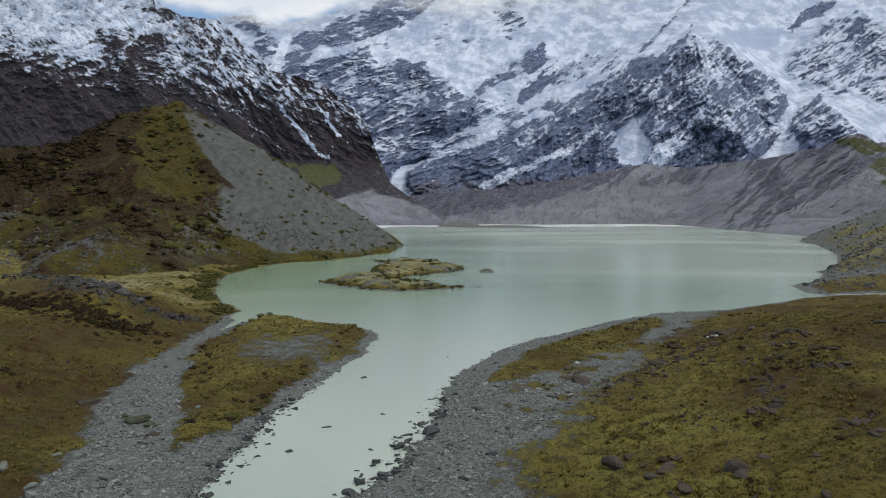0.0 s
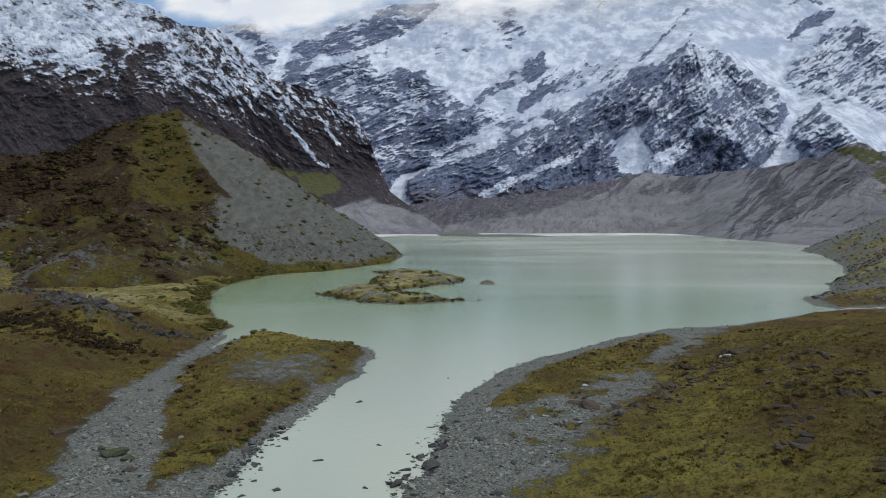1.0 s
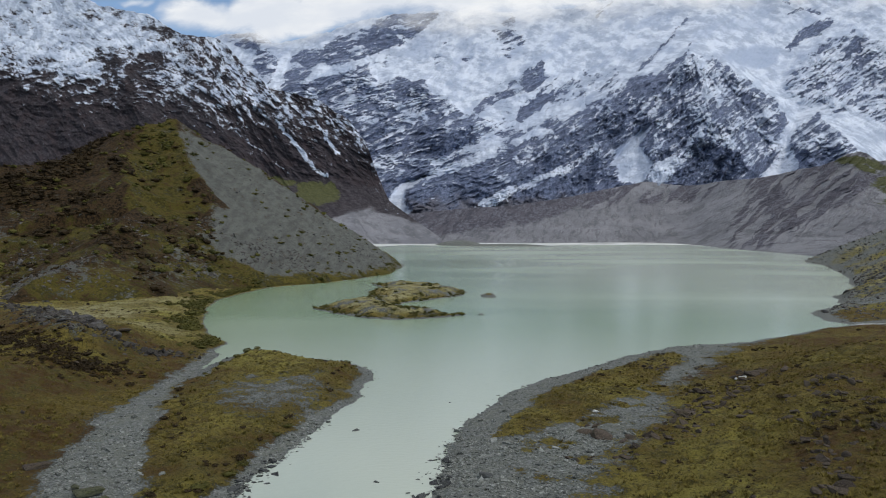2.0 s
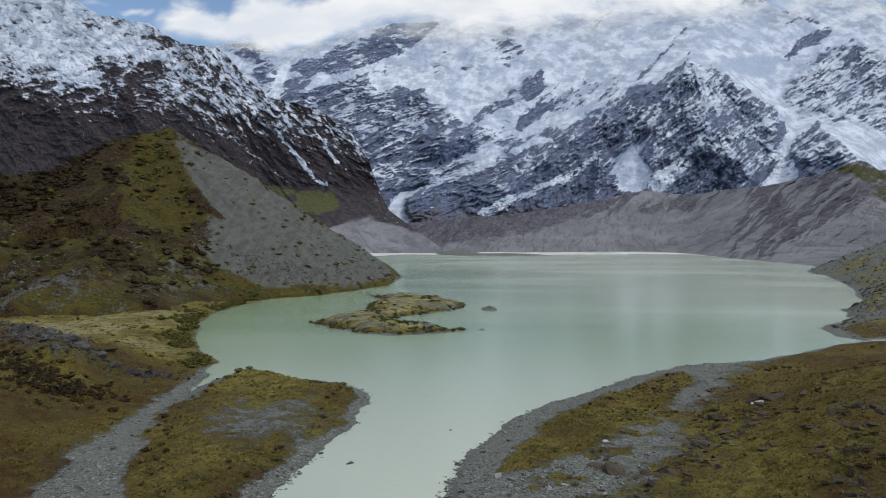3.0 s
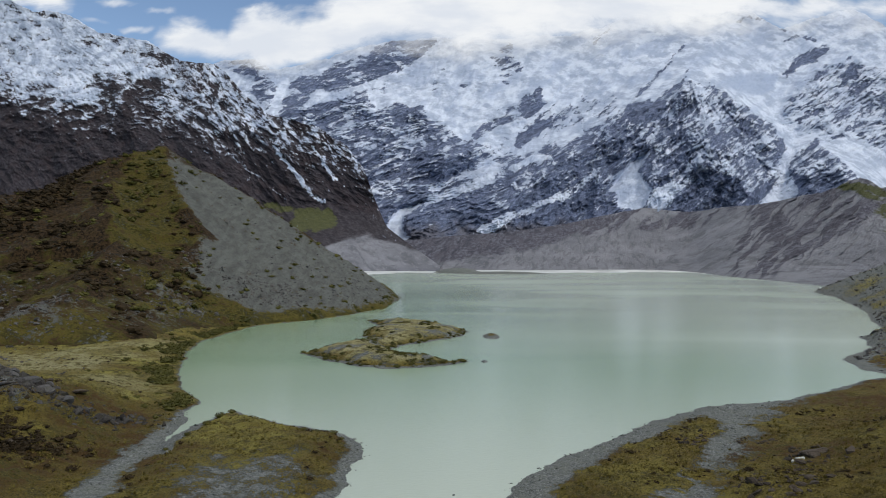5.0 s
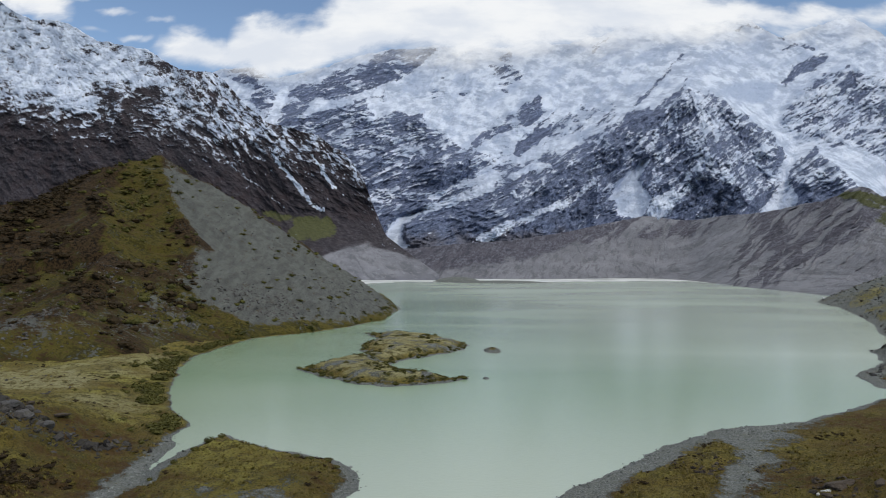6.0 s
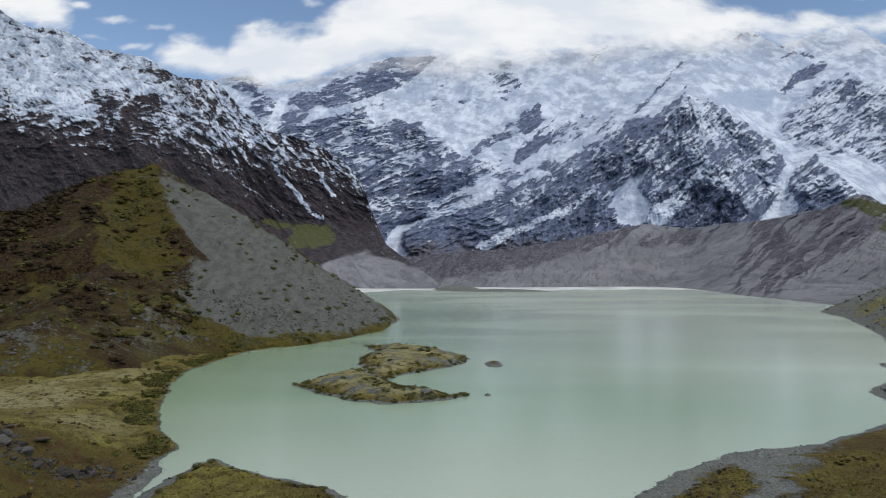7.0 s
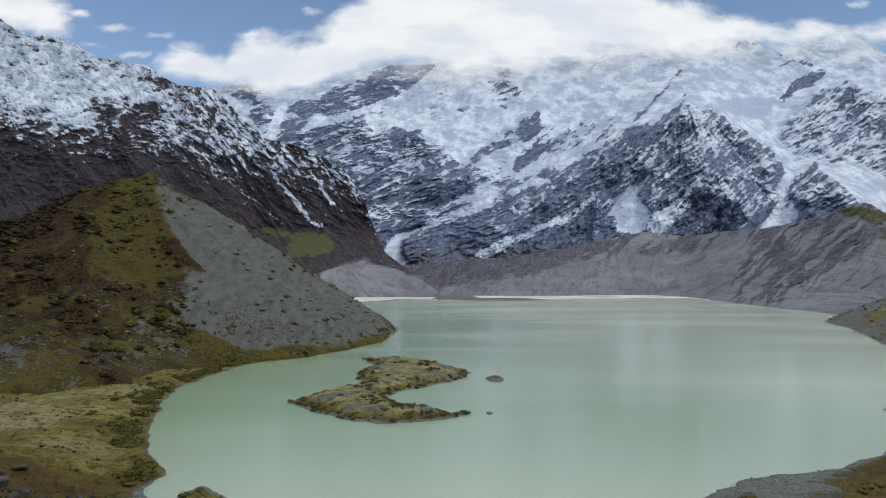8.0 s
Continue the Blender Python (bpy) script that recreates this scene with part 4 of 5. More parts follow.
TERRACE = [(-0.212, 0.041), (-0.199, 0.055), (-0.151, 0.065), (-0.143, 0.040), (-0.156, 0.032), (-0.207, 0.028)]
FAN_SCREE = [(-0.161, 0.004), (-0.137, 0.015), (-0.105, 0.019), (-0.059, 0.009), (-0.020, -0.007), (0.011, -0.022),
             (-0.105, -0.038), (-0.167, -0.007)]
GULLY = [(-0.231, 0.147), (-0.205, 0.114), (-0.180, 0.082), (-0.163, 0.070)]
GULLY2 = [(-0.175, 0.145), (-0.157, 0.118), (-0.145, 0.101)]
GULLY3 = [(-0.305, 0.149), (-0.278, 0.122), (-0.238, 0.093), (-0.215, 0.075)]
SNOW_LINE = [(-0.655, 0.211), (-0.608, 0.208), (-0.545, 0.198), (-0.498, 0.179), (-0.451, 0.187), (-0.396, 0.179),
             (-0.341, 0.151), (-0.278, 0.149), (-0.215, 0.135), (-0.168, 0.126), (-0.121, 0.110), (-0.074, 0.055)]
BROWN_CLIFF = [(-0.479, 0.244), (-0.460, 0.250), (-0.440, 0.236), (-0.397, 0.241), (-0.379, 0.230), (-0.398, 0.211),
               (-0.402, 0.189), (-0.451, 0.189), (-0.463, 0.216)]


def side_cover(a, e, s, level, z):
    u, v = a * 2100, e * 2100
    ra = a + 0.006 * fbm(u, v, 60, 4, 174, 0.6) + 0.004 * fbm(u, v, 14, 4, 175, 0.7)
    re = e + 0.006 * fbm(u, v, 60, 4, 176, 0.6) + 0.004 * fbm(u, v, 14, 4, 177, 0.7)
    up = re - along(ra, SNOW_LINE) + 0.02 * fbm(u, v, 130, 3, 74)
    solid = smooth(up, 0.005, 0.05) * (1 - smooth(ra, -0.45, -0.36))
    snow = -0.60 + 0.98 * smooth(up, -0.065, 0.04) + 0.44 * solid - 0.08 * smooth(a, -0.2, -0.1)
    k = region(ra, re, BROWN_CLIFF, 0.008)
    snow = snow - 0.75 * k * snow
    ledge = side_ledges(u, v)
    snow = snow + 1.15 * (ledge - 0.42) + (dashes(u, v, -14, 10, 77) * (1 - smooth(a, -0.45, -0.3)) + dashes(u, v, -44, 10, 78, 0.5) * smooth(a, -0.45, -0.3)) * (1.15 - 0.3 * solid) + 0.3 * (level - 0.6)
    for pts, wide, amount in ((GULLY, 0.0034, 1.3), (GULLY2, 0.003, 0.7), (GULLY3, 0.002, 0.5)):
        snow = snow + amount * (1 - smooth(line_distance(ra, re, pts)[0], 0.3 * wide, wide * (0.6 + 1.2 * smooth(0.15 - e, 0, 0.06))))
    fan_foot = region(a, e, FAN_SCREE, 0.007)
    scree = np.clip(np.maximum(smooth(0.0 - e, -0.012, 0.01), 1.2 * fan_foot) + 0.25 * smooth(0.05 - e, 0, 0.03) * smooth(a, -0.17, -0.12), 0, 1)
    veg = 1.0 * region(ra, re, TERRACE, 0.009) + blobs(a, e, [(-0.22, 0.062, 0.05, 0.008, -14, 0.55)])
    return dict(snow=np.clip(snow, -0.8, 1.4), scree=scree, veg=veg, ice_shade=0 * a)


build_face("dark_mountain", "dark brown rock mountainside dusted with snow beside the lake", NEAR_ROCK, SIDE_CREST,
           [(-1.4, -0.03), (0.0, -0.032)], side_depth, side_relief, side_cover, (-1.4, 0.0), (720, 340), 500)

# grey moraine wall along the far shore
WALL_CREST = [(-0.16, -0.012), (-0.10, 0.0), (-0.043, 0.016), (0.019, 0.023), (0.097, 0.028), (0.175, 0.04), (0.253, 0.057), (0.284, 0.062),
              (0.347, 0.057), (0.402, 0.063), (0.449, 0.067), (0.528, 0.083), (0.591, 0.104), (0.621, 0.093), (0.677, 0.087), (1.4, 0.10)]
WALL_FOOT = [(-0.16, 1330), (0.0, 1420), (0.13, 1390), (0.27, 1470), (0.33, 1400), (0.375, 1180), (0.41, 1000), (0.46, 880), (0.50, 790),
             (0.56, 690), (0.7, 560), (1.4, 300)]


def wall_depth(a, s, e):
    d0 = sum(along(a + k, WALL_FOOT) for k in (-0.03, -0.015, 0.0, 0.015, 0.03)) / 5
    return d0 + (160 + 500 * smooth(a, -0.08, 0.4)) * s


def wall_gullies(a, e):
    """Narrow gullies that run slantwise down the wall."""
    u, v = a * 1400 + 16 * fbm(a * 1400, e * 1400, 38, 4, 84), e * 1400
    c, s = math.cos(radians(42)), math.sin(radians(42))
    return ridged((u * c + v * s) * 0.13, v * c - u * s, 17, 4, 82, 0.6)


def wall_relief(a, e, s):
    return (4 + 20 * smooth(a, 0.28, 0.46)) * wall_gullies(a, e) * smooth(s, 0.02, 0.4) + 8 * fbm(a * 1400, e * 1400, 90, 4, 83)


def wall_cover(a, e, s, level, z):
    zone = blobs(a, e, [(0.485, 0.030, 0.085, 0.036, 42, 3.0), (0.58, 0.06, 0.10, 0.025, 38, 1.6), (0.36, 0.050, 0.09, 0.014, 8, 1.5),
                        (0.25, 0.045, 0.05, 0.012, 25, 1.2), (0.17, 0.034, 0.12, 0.010, 12, 0.9), (0.05, 0.022, 0.08, 0.008, 5, 0.8)]) + 0.25 * smooth(s, 0.6, 1.0)
    foot = blobs(a, e, [(0.02, 0.010, 0.15, 0.026, 8, 1.05), (0.16, 0.028, 0.07, 0.012, 20, 0.7)]) * (1 + fbm(a * 1400, e * 1400, 40, 4, 85))
    dark = zone * np.clip(0.35 + 2.8 * (wall_gullies(a, e) - 0.48), 0, 1.2)
    veg = blobs(a, e, [(0.60, 0.085, 0.05, 0.012, -15, 0.8), (0.64, 0.055, 0.04, 0.012, 0, 0.8), (0.66, 0.03, 0.05, 0.01, 0, 0.7)])
    return dict(snow=-0.8 + 0 * a, scree=np.clip(1.0 - dark - foot, 0, 1), veg=veg, ice_shade=0 * a)


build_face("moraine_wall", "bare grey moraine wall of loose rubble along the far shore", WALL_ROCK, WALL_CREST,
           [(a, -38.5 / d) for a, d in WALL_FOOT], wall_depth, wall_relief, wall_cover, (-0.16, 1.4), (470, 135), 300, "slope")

# ---- cloud bank resting on the summits ----
CLOUD_EDGE = [(-0.386, 0.282), (-0.387, 0.303), (-0.374, 0.315), (-0.347, 0.317), (-0.319, 0.307), (-0.295, 0.298),
              (-0.284, 0.314), (-0.268, 0.333), (-0.217, 0.335), (-0.189, 0.327), (-0.168, 0.331), (-0.154, 0.355),
              (-0.131, 0.375), (-0.099, 0.391), (-0.068, 0.443), (0.264, 0.443), (0.319, 0.391), (0.390, 0.371),
              (0.449, 0.355), (0.500, 0.346), (0.547, 0.350), (0.650, 0.351), (0.649, 0.325), (0.555, 0.335),
              (0.491, 0.322), (0.448, 0.330), (0.421, 0.331), (0.373, 0.323), (0.255, 0.314), (0.176, 0.302),
              (0.098, 0.296), (0.003, 0.298), (-0.059, 0.299), (-0.107, 0.287), (-0.138, 0.280), (-0.185, 0.265),
              (-0.224, 0.253), (-0.264, 0.268), (-0.311, 0.266), (-0.350, 0.271)]
CLOUD_WEST = [(-0.677, 0.451), (-0.538, 0.451), (-0.532, 0.387), (-0.518, 0.339), (-0.556, 0.335), (-0.611, 0.355),
              (-0.675, 0.371)]
WISPS = [(-0.504, 0.365), (-0.450, 0.347), (-0.390, 0.335), (-0.178, 0.370), (-0.481, 0.322), (-0.425, 0.311),
         (-0.260, 0.338), (0.587, 0.383), (0.327, 0.378)]


def cloud_material():
    m, k = material("glowing_cloud")
    at = k.add("ShaderNodeNewGeometry").outputs["Position"]
    lumps = k.noise(k.scaled(at, 0.0048, 0.002, 0.0065), 1.0, 9, 0.58, 0.3)
    body = k.noise(k.scaled(at, 0.0022, 0.001, 0.004), 1.0, 6, 0.55)
    dense = k.math("ADD", k.attr("dense"), k.math("MULTIPLY", k.math("SUBTRACT", lumps, 0.5), 2.6))
    fac = k.step(dense, -0.75, 0.85)
    # the sheet emits its white in place of sunlight, grey shading mixed in
    glow = k.add("ShaderNodeEmission", Strength=1.0)
    k.put(glow.inputs["Color"], k.mix(k.step(body, 0.35, 0.65), (0.78, 0.83, 0.91), (0.96, 0.98, 1.0)))
    clear = k.add("ShaderNodeBsdfTransparent")
    both = k.add("ShaderNodeMixShader")
    k.put(both.inputs[0], fac)
    k.tree.links.new(clear.outputs[0], both.inputs[1])
    k.tree.links.new(glow.outputs[0], both.inputs[2])
    out = k.add("ShaderNodeOutputMaterial")
    k.tree.links.new(both.outputs[0], out.inputs[0])
    return m


def build_cloud():
    a, e = np.meshgrid(np.linspace(-0.75, 0.75, 420), np.linspace(0.24, 0.52, 150))
    low = along(a, [(-0.5, -0.02), (0.8, -0.02)])
    rise = np.clip((e - low) / (along(a, CREST) - low), 0, 1)
    d = far_depth(a, rise, e) - 190 + 50 * fbm(a * 3000, e * 3000, 300, 4, 91)
    wa, we = a + 0.014 * fbm(a, e, 0.05, 5, 92, 0.55), e + 0.010 * fbm(a, e, 0.05, 5, 93, 0.55)
    deep = inside(wa, we, CLOUD_EDGE)
    veil = smooth(a, -0.15, 0.0) * smooth(0.34 - e, 0, 0.03)
    dense = np.clip(deep / (0.016 + 0.016 * veil) + 0.25 * veil, -1.5, 2)
    dense = np.maximum(dense, np.clip(inside(wa, we, CLOUD_WEST) / 0.02, -1.5, 2))
    for ca, ce in WISPS:
        dense = np.maximum(dense, -1.5 + 1.6 * np.exp(-(((wa - ca) / 0.03) ** 2 + ((we - ce) / 0.008) ** 2)))
    dense = np.minimum(dense, 14 * (0.51 - e) - 0.5)
    p = np.stack([CAMERA_END[0] + a * d, CAMERA_END[1] + d, CAMERA_END[2] + e * d], -1)
    ob = mesh_of("cloud_bank", p.reshape(-1, 3), sheet(*a.shape), cloud_material(), dict(dense=dense))
    tagged(ob, "bright white cloud bank resting on the snowy summits", "cloud", kind="structure")


build_cloud()

# ---- low island in the lake ----
ISLAND = [(-45.6, 267.1), (-40.0, 281.4), (-32.6, 292.9), (-25.3, 297), (-26.0, 308), (-31.5, 316.8), (-33.2, 340), (-28, 356), (-36.6, 384.7),
          (-20.5, 375), (-3.0, 364), (6, 345), (11, 334), (6.3, 314), (-4.6, 300), (-15, 288), (-18.0, 277), (-10.5, 259),
          (-1.0, 251.5), (8, 249), (1.9, 244), (-9.6, 237.0), (-16.8, 237.1), (-27.9, 244.6), (-37.0, 254.4)]


def island_height(x, y):
    wx, wy = x + 2.2 * fbm(x, y, 9, 5, 101, 0.6), y + 4.5 * fbm(x, y, 12, 5, 102, 0.6)
    d = inside(wx, wy, ISLAND)
    z = np.where(d < 0, np.maximum(0.25 * d, -2), 2.6 * smooth(d, 0, 9) + 0.25) + fbm(x, y, 6, 4, 103) * 0.7 * smooth(d, 0, 3)
    return z, d


def build_island():
    x, y = np.meshgrid(np.linspace(-54, 18, 110), np.linspace(226, 396, 220))
    z, d = island_height(x, y)
    core = smooth(d, 2.5, 6)
    veg = np.clip(0.72 + 1.3 * fbm(x, y, 10, 4, 104), 0, 1) * smooth(d, 0.5, 2)
    ob = mesh_of("island", np.stack([x, y, z], -1).reshape(-1, 3), sheet(*x.shape), GROUND,
                 dict(veg=veg, russet=0.3 * (1 - core), pale=np.clip(core * (0.75 + fbm(x, y, 12, 3, 105)), 0, 1), wet=1 - smooth(d, 0, 0.8), silt=0 * x))
    tagged(ob, "low island of gravel, straw-coloured turf and dark shrubs in the lake", "island", kind="structure")


build_island()


# ---- scattered stuff: many small copies joined into one mesh ----
rng = np.random.default_rng(7)


def joined(name, shapes, places, sizes, mat, label, category, squash=(0.6, 1.0), tilt=0.3, flat_faces=True):
    """One mesh of many small shapes, each turned, scaled and set at its place."""
    n = len(places)
    which = rng.integers(0, len(shapes), n)
    turn, lean, lean_way = rng.uniform(0, 2 * np.pi, n), rng.normal(0, tilt, n), rng.uniform(0, 2 * np.pi, n)
    high = rng.uniform(*squash, n)
    verts, faces, base = [], [], 0
    for i, (sv, sf) in enumerate(shapes):
        pick = np.nonzero(which == i)[0]
        if len(pick) == 0:
            continue
        v = np.repeat(sv[None], len(pick), 0)
        v = v * np.stack([np.ones(len(pick)), np.ones(len(pick)), high[pick]], -1)[:, None]
        c, s = np.cos(turn[pick])[:, None], np.sin(turn[pick])[:, None]
        vx, vy = v[..., 0] * c - v[..., 1] * s, v[..., 0] * s + v[..., 1] * c
        t = np.tan(np.clip(lean[pick], -0.8, 0.8))[:, None]
        vz = v[..., 2] + t * (vx * np.cos(lean_way[pick])[:, None] + vy * np.sin(lean_way[pick])[:, None])
        out = np.stack([vx, vy, vz], -1) * sizes[pick][:, None, None] + places[pick][:, None]
        verts.append(out.reshape(-1, 3))
        faces.append((sf[None] + (np.arange(len(pick)) * len(sv))[:, None, None]).reshape(-1, 3) + base)
        base += len(pick) * len(sv)
    ob = mesh_of(name, np.concatenate(verts), np.concatenate(faces), mat, smooth_faces=not flat_faces)
    return tagged(ob, label, category, kind="stuff")


def ball(level):
    bm = bmesh.new()
    bmesh.ops.create_icosphere(bm, subdivisions=level, radius=1.0)
    v = np.array([p.co[:] for p in bm.verts])
    f = np.array([[p.index for p in q.verts] for q in bm.faces])
    bm.free()
    return v, f


def stone_shape(level, seed):
    """An angular stone: a ball with lumps, cut by a few planes."""
    r = np.random.default_rng(seed)
    v, f = ball(level)
    v = v * (1 + 0.22 * r.normal(size=(len(v), 1)) * (level == 1))
    for _ in range(10):
        n = r.normal(size=3)
        n /= np.linalg.norm(n)
        over = v @ n - r.uniform(0.34, 0.66)
        v = v - np.where(over > 0, over * 0.95, 0)[:, None] * n
    if level > 1:
        for size, amp in ((1.1, 0.22), (0.4, 0.10), (0.16, 0.05)):
            v = v * (1 + amp * np.array([[noise.noise(Vector(p) / size + Vector((seed * 3.1, 0, 0)))] for p in v]))
    return v * np.array([r.uniform(0.9, 1.25), r.uniform(0.75, 1.0), r.uniform(0.62, 0.85)]), f


def tussock_shape(seed, blades=11):
    r = np.random.default_rng(seed)
    v, f = [], []
    for i in range(blades):
        t, out, h = r.uniform(0, 6.283), r.uniform(0.25, 0.75), r.uniform(0.6, 1.1)
        bx, by = 0.22 * math.cos(t), 0.22 * math.sin(t)
        px, py = -math.sin(t) * 0.13, math.cos(t) * 0.13
        v += [(bx - px, by - py, -0.05), (bx + px, by + py, -0.05), (bx + out * math.cos(t), by + out * math.sin(t), h * 0.8)]
        f.append((3 * i, 3 * i + 1, 3 * i + 2))
    return np.array(v), np.array(f)


def shrub_shape(seed, leaves=46, spray=0.17):
    """A low bush: a dark core with many leaf sprays round it."""
    r = np.random.default_rng(seed)
    v, f = ball(1)
    v = v * np.array([0.72, 0.72, 0.5]) * (1 + 0.18 * r.normal(size=(len(v), 1))) + (0, 0, 0.25)
    v, f = list(map(tuple, v)), list(map(tuple, f))
    for i in range(leaves):
        d = r.normal(size=3)
        d[2] = abs(d[2])
        d = d / np.linalg.norm(d) * np.array([0.9, 0.9, 0.75]) * r.uniform(0.75, 1.15)
        p = d + (0, 0, 0.2)
        k = len(v)
        for _ in range(3):
            v.append(tuple(p + r.normal(size=3) * spray))
        f.append((k, k + 1, k + 2))
    return np.array(v), np.array(f)


def leaf_material(name, dark, light):
    m, k = material(name)
    rnd = k.add("ShaderNodeNewGeometry").outputs["Random Per Island"]
    at = k.add("ShaderNodeNewGeometry").outputs["Position"]
    patch = k.noise(at, 0.15, 4, 0.6)
    colour = k.mix(k.math("ADD", k.math("MULTIPLY", rnd, 0.6), k.math("MULTIPLY", k.step(patch, 0.3, 0.7), 0.4)), dark, light)
    k.surface(colour, 0.85, None, 0.15)
    return m


TUSSOCK = leaf_material("tussock_grass", (0.070, 0.056, 0.011), (0.215, 0.174, 0.045))
SCRUB = leaf_material("dark_scrub", (0.014, 0.010, 0.005), (0.052, 0.035, 0.015))
BUSH = leaf_material("green_scrub", (0.027, 0.029, 0.008), (0.122, 0.114, 0.028))

def chip_shape(seed):
    """A small broken stone: a skewed block of twelve triangles."""
    r = np.random.default_rng(seed)
    bm = bmesh.new()
    bmesh.ops.create_cube(bm, size=1.5)
    bmesh.ops.triangulate(bm, faces=bm.faces[:])
    v = np.array([p.co[:] for p in bm.verts]) * (1 + 0.24 * r.normal(size=(8, 3)))
    f = np.array([[p.index for p in q.verts] for q in bm.faces])
    bm.free()
    return v * np.array([r.uniform(0.85, 1.2), r.uniform(0.7, 1.0), r.uniform(0.45, 0.75)]), f


CHIPS = [chip_shape(250 + i) for i in range(10)]
PEBBLES = [stone_shape(1, 200 + i) for i in range(8)]
TUFTS = [tussock_shape(300 + i) for i in range(8)]
SHRUBS = [shrub_shape(400 + i) for i in range(8)]
FAR_SHRUBS = [shrub_shape(420 + i, 22) for i in range(8)]


def spread(count, box, keep, hill=False):
    """Random places in a box of the plan where keep() allows, with their height."""
    x, y = rng.uniform(box[0], box[2], count), rng.uniform(box[1], box[3], count)
    z, f = ground_height(x, y)
    if hill:
        hz, scree = hill_height(x, y)
        f["scree"], f["hill"] = scree, hz - z
        z = np.maximum(z, hz)
    ok = keep(x, y, z, f) > rng.uniform(0, 1, count)
    return np.stack([x, y, z], -1)[ok]


# gravel on the bars and banks, thick near the stream
def gravel_keep(x, y, z, f):
    return (1 - smooth(f["veg"], 0.15, 0.5)) * (z > -0.12) * (0.35 + 0.65 * smooth(fbm(x, y, 7, 3, 111), -0.25, 0.3)) * smooth(222 - y, 0, 60)


p = np.concatenate([spread(90000, (-60, 45, 112, 222), gravel_keep), spread(60000, (-52, 46, 26, 110), gravel_keep)])
joined("gravel", CHIPS, p, np.clip(rng.lognormal(-2.4, 0.5, len(p)), 0.05, 0.38), PEBBLE,
       "grey-green river stones strewn over the gravel bars", "gravel")
p = spread(4200, (-48, 48, 30, 118), lambda x, y, z, f: (1 - smooth(f["veg"], 0.15, 0.5)) * (z > -0.2) * (0.25 + 0.75 * smooth(fbm(x, y, 10, 3, 128), -0.1, 0.25)))
joined("cobbles", CHIPS + PEBBLES, p, np.clip(rng.lognormal(-1.45, 0.5, len(p)), 0.14, 0.85), PEBBLE,
       "larger grey cobbles along the stream's edge", "stones")
p = spread(9000, (-28, 50, 8, 100), lambda x, y, z, f: (z < 0.12) * np.maximum((z > -0.28) * 0.55, (z > -0.8) * 0.22 * smooth(x + 0.35 * (85 - y), -8, 4)))
p[:, 2] = np.maximum(p[:, 2], -0.12)
joined("shallow_stones", CHIPS, p, np.clip(rng.lognormal(-1.75, 0.55, len(p)), 0.1, 0.75), WET_STONE,
       "dark wet stones standing out of the shallows", "stones")
# tufts of grass
p = spread(95000, (-90, 45, 115, 200), lambda x, y, z, f: smooth(f["veg"], 0.5, 0.9) * (0.2 + 0.8 * smooth(fbm(x, y, 9, 4, 112), -0.15, 0.3)) * smooth(200 - y, 0, 60))
joined("tussock_grass", TUFTS, p, np.clip(rng.lognormal(-1.25, 0.4, len(p)), 0.12, 0.7), TUSSOCK,
       "olive and straw-coloured grass tufts on the banks", "grass", (0.6, 1.1), 0.15)
# low scrub along the meadow edges and the left bank
p = spread(15000, (-150, 50, 130, 330), lambda x, y, z, f: smooth(f["veg"], 0.5, 0.9) * np.maximum(smooth(fbm(x, y, 22, 4, 113), 0.1, 0.42) * (0.12 + 0.5 * (x < -50)), 0.55 * f["rim"]))
joined("low_scrub", SHRUBS, p, np.clip(rng.lognormal(-0.85, 0.4, len(p)), 0.2, 1.0), SCRUB,
       "low dark brown scrub among the grass", "scrub", (0.45, 0.8), 0.12)
p = spread(14000, (8, 48, 110, 180), lambda x, y, z, f: smooth(f["veg"], 0.5, 0.9) * smooth(fbm(x, y, 14, 4, 133), 0.05, 0.35) * (0.35 + 0.65 * f["russet"]))
joined("meadow_heath", SHRUBS, p, np.clip(rng.lognormal(-1.25, 0.4, len(p)), 0.14, 0.6), SCRUB,
       "small brown heath clumps among the meadow's grass", "heath", (0.35, 0.7), 0.12)
# a band of dense dark scrub and the rock spill above the channel
def near_line(pts, wide):
    return lambda x, y, z, f: np.exp(-(line_distance(x + 3 * fbm(x, y, 9, 3, 121), y, pts)[0] / wide) ** 2)


p = spread(4200, (-112, 130, -52, 180), near_line([(-104, 158), (-82, 149), (-64, 141)], 5.5))
joined("scrub_band", SHRUBS, p, np.clip(rng.lognormal(-0.55, 0.4, len(p)), 0.3, 1.3), SCRUB,
       "dense band of dark heath on the grassy bank", "scrub", (0.5, 0.8), 0.1)
p = spread(15000, (-140, 140, -50, 235), near_line([(-126, 214), (-98, 184), (-84, 168), (-72, 161), (-60, 168)], 4.2))
joined("rock_spill", PEBBLES, p, np.clip(rng.lognormal(-0.75, 0.55, len(p)), 0.2, 1.7), SPILL,
       "spill of dark angular rocks above the dry channel", "rubble")
p = spread(13000, (14, 52, 120, 170), lambda x, y, z, f: smooth(f["veg"], 0.4, 0.8) * np.maximum(smooth(ridged(x, y, 26, 3, 122), 0.62, 0.8) * smooth(fbm(x, y, 30, 3, 123), -0.1, 0.3), np.maximum(0.6 * near_line([(18, 100), (30, 114), (42, 126), (54, 140)], 4)(x, y, z, f), 0.7 * near_line([(35, 76), (38, 84), (41, 92), (46, 100)], 1.8)(x, y, z, f))))
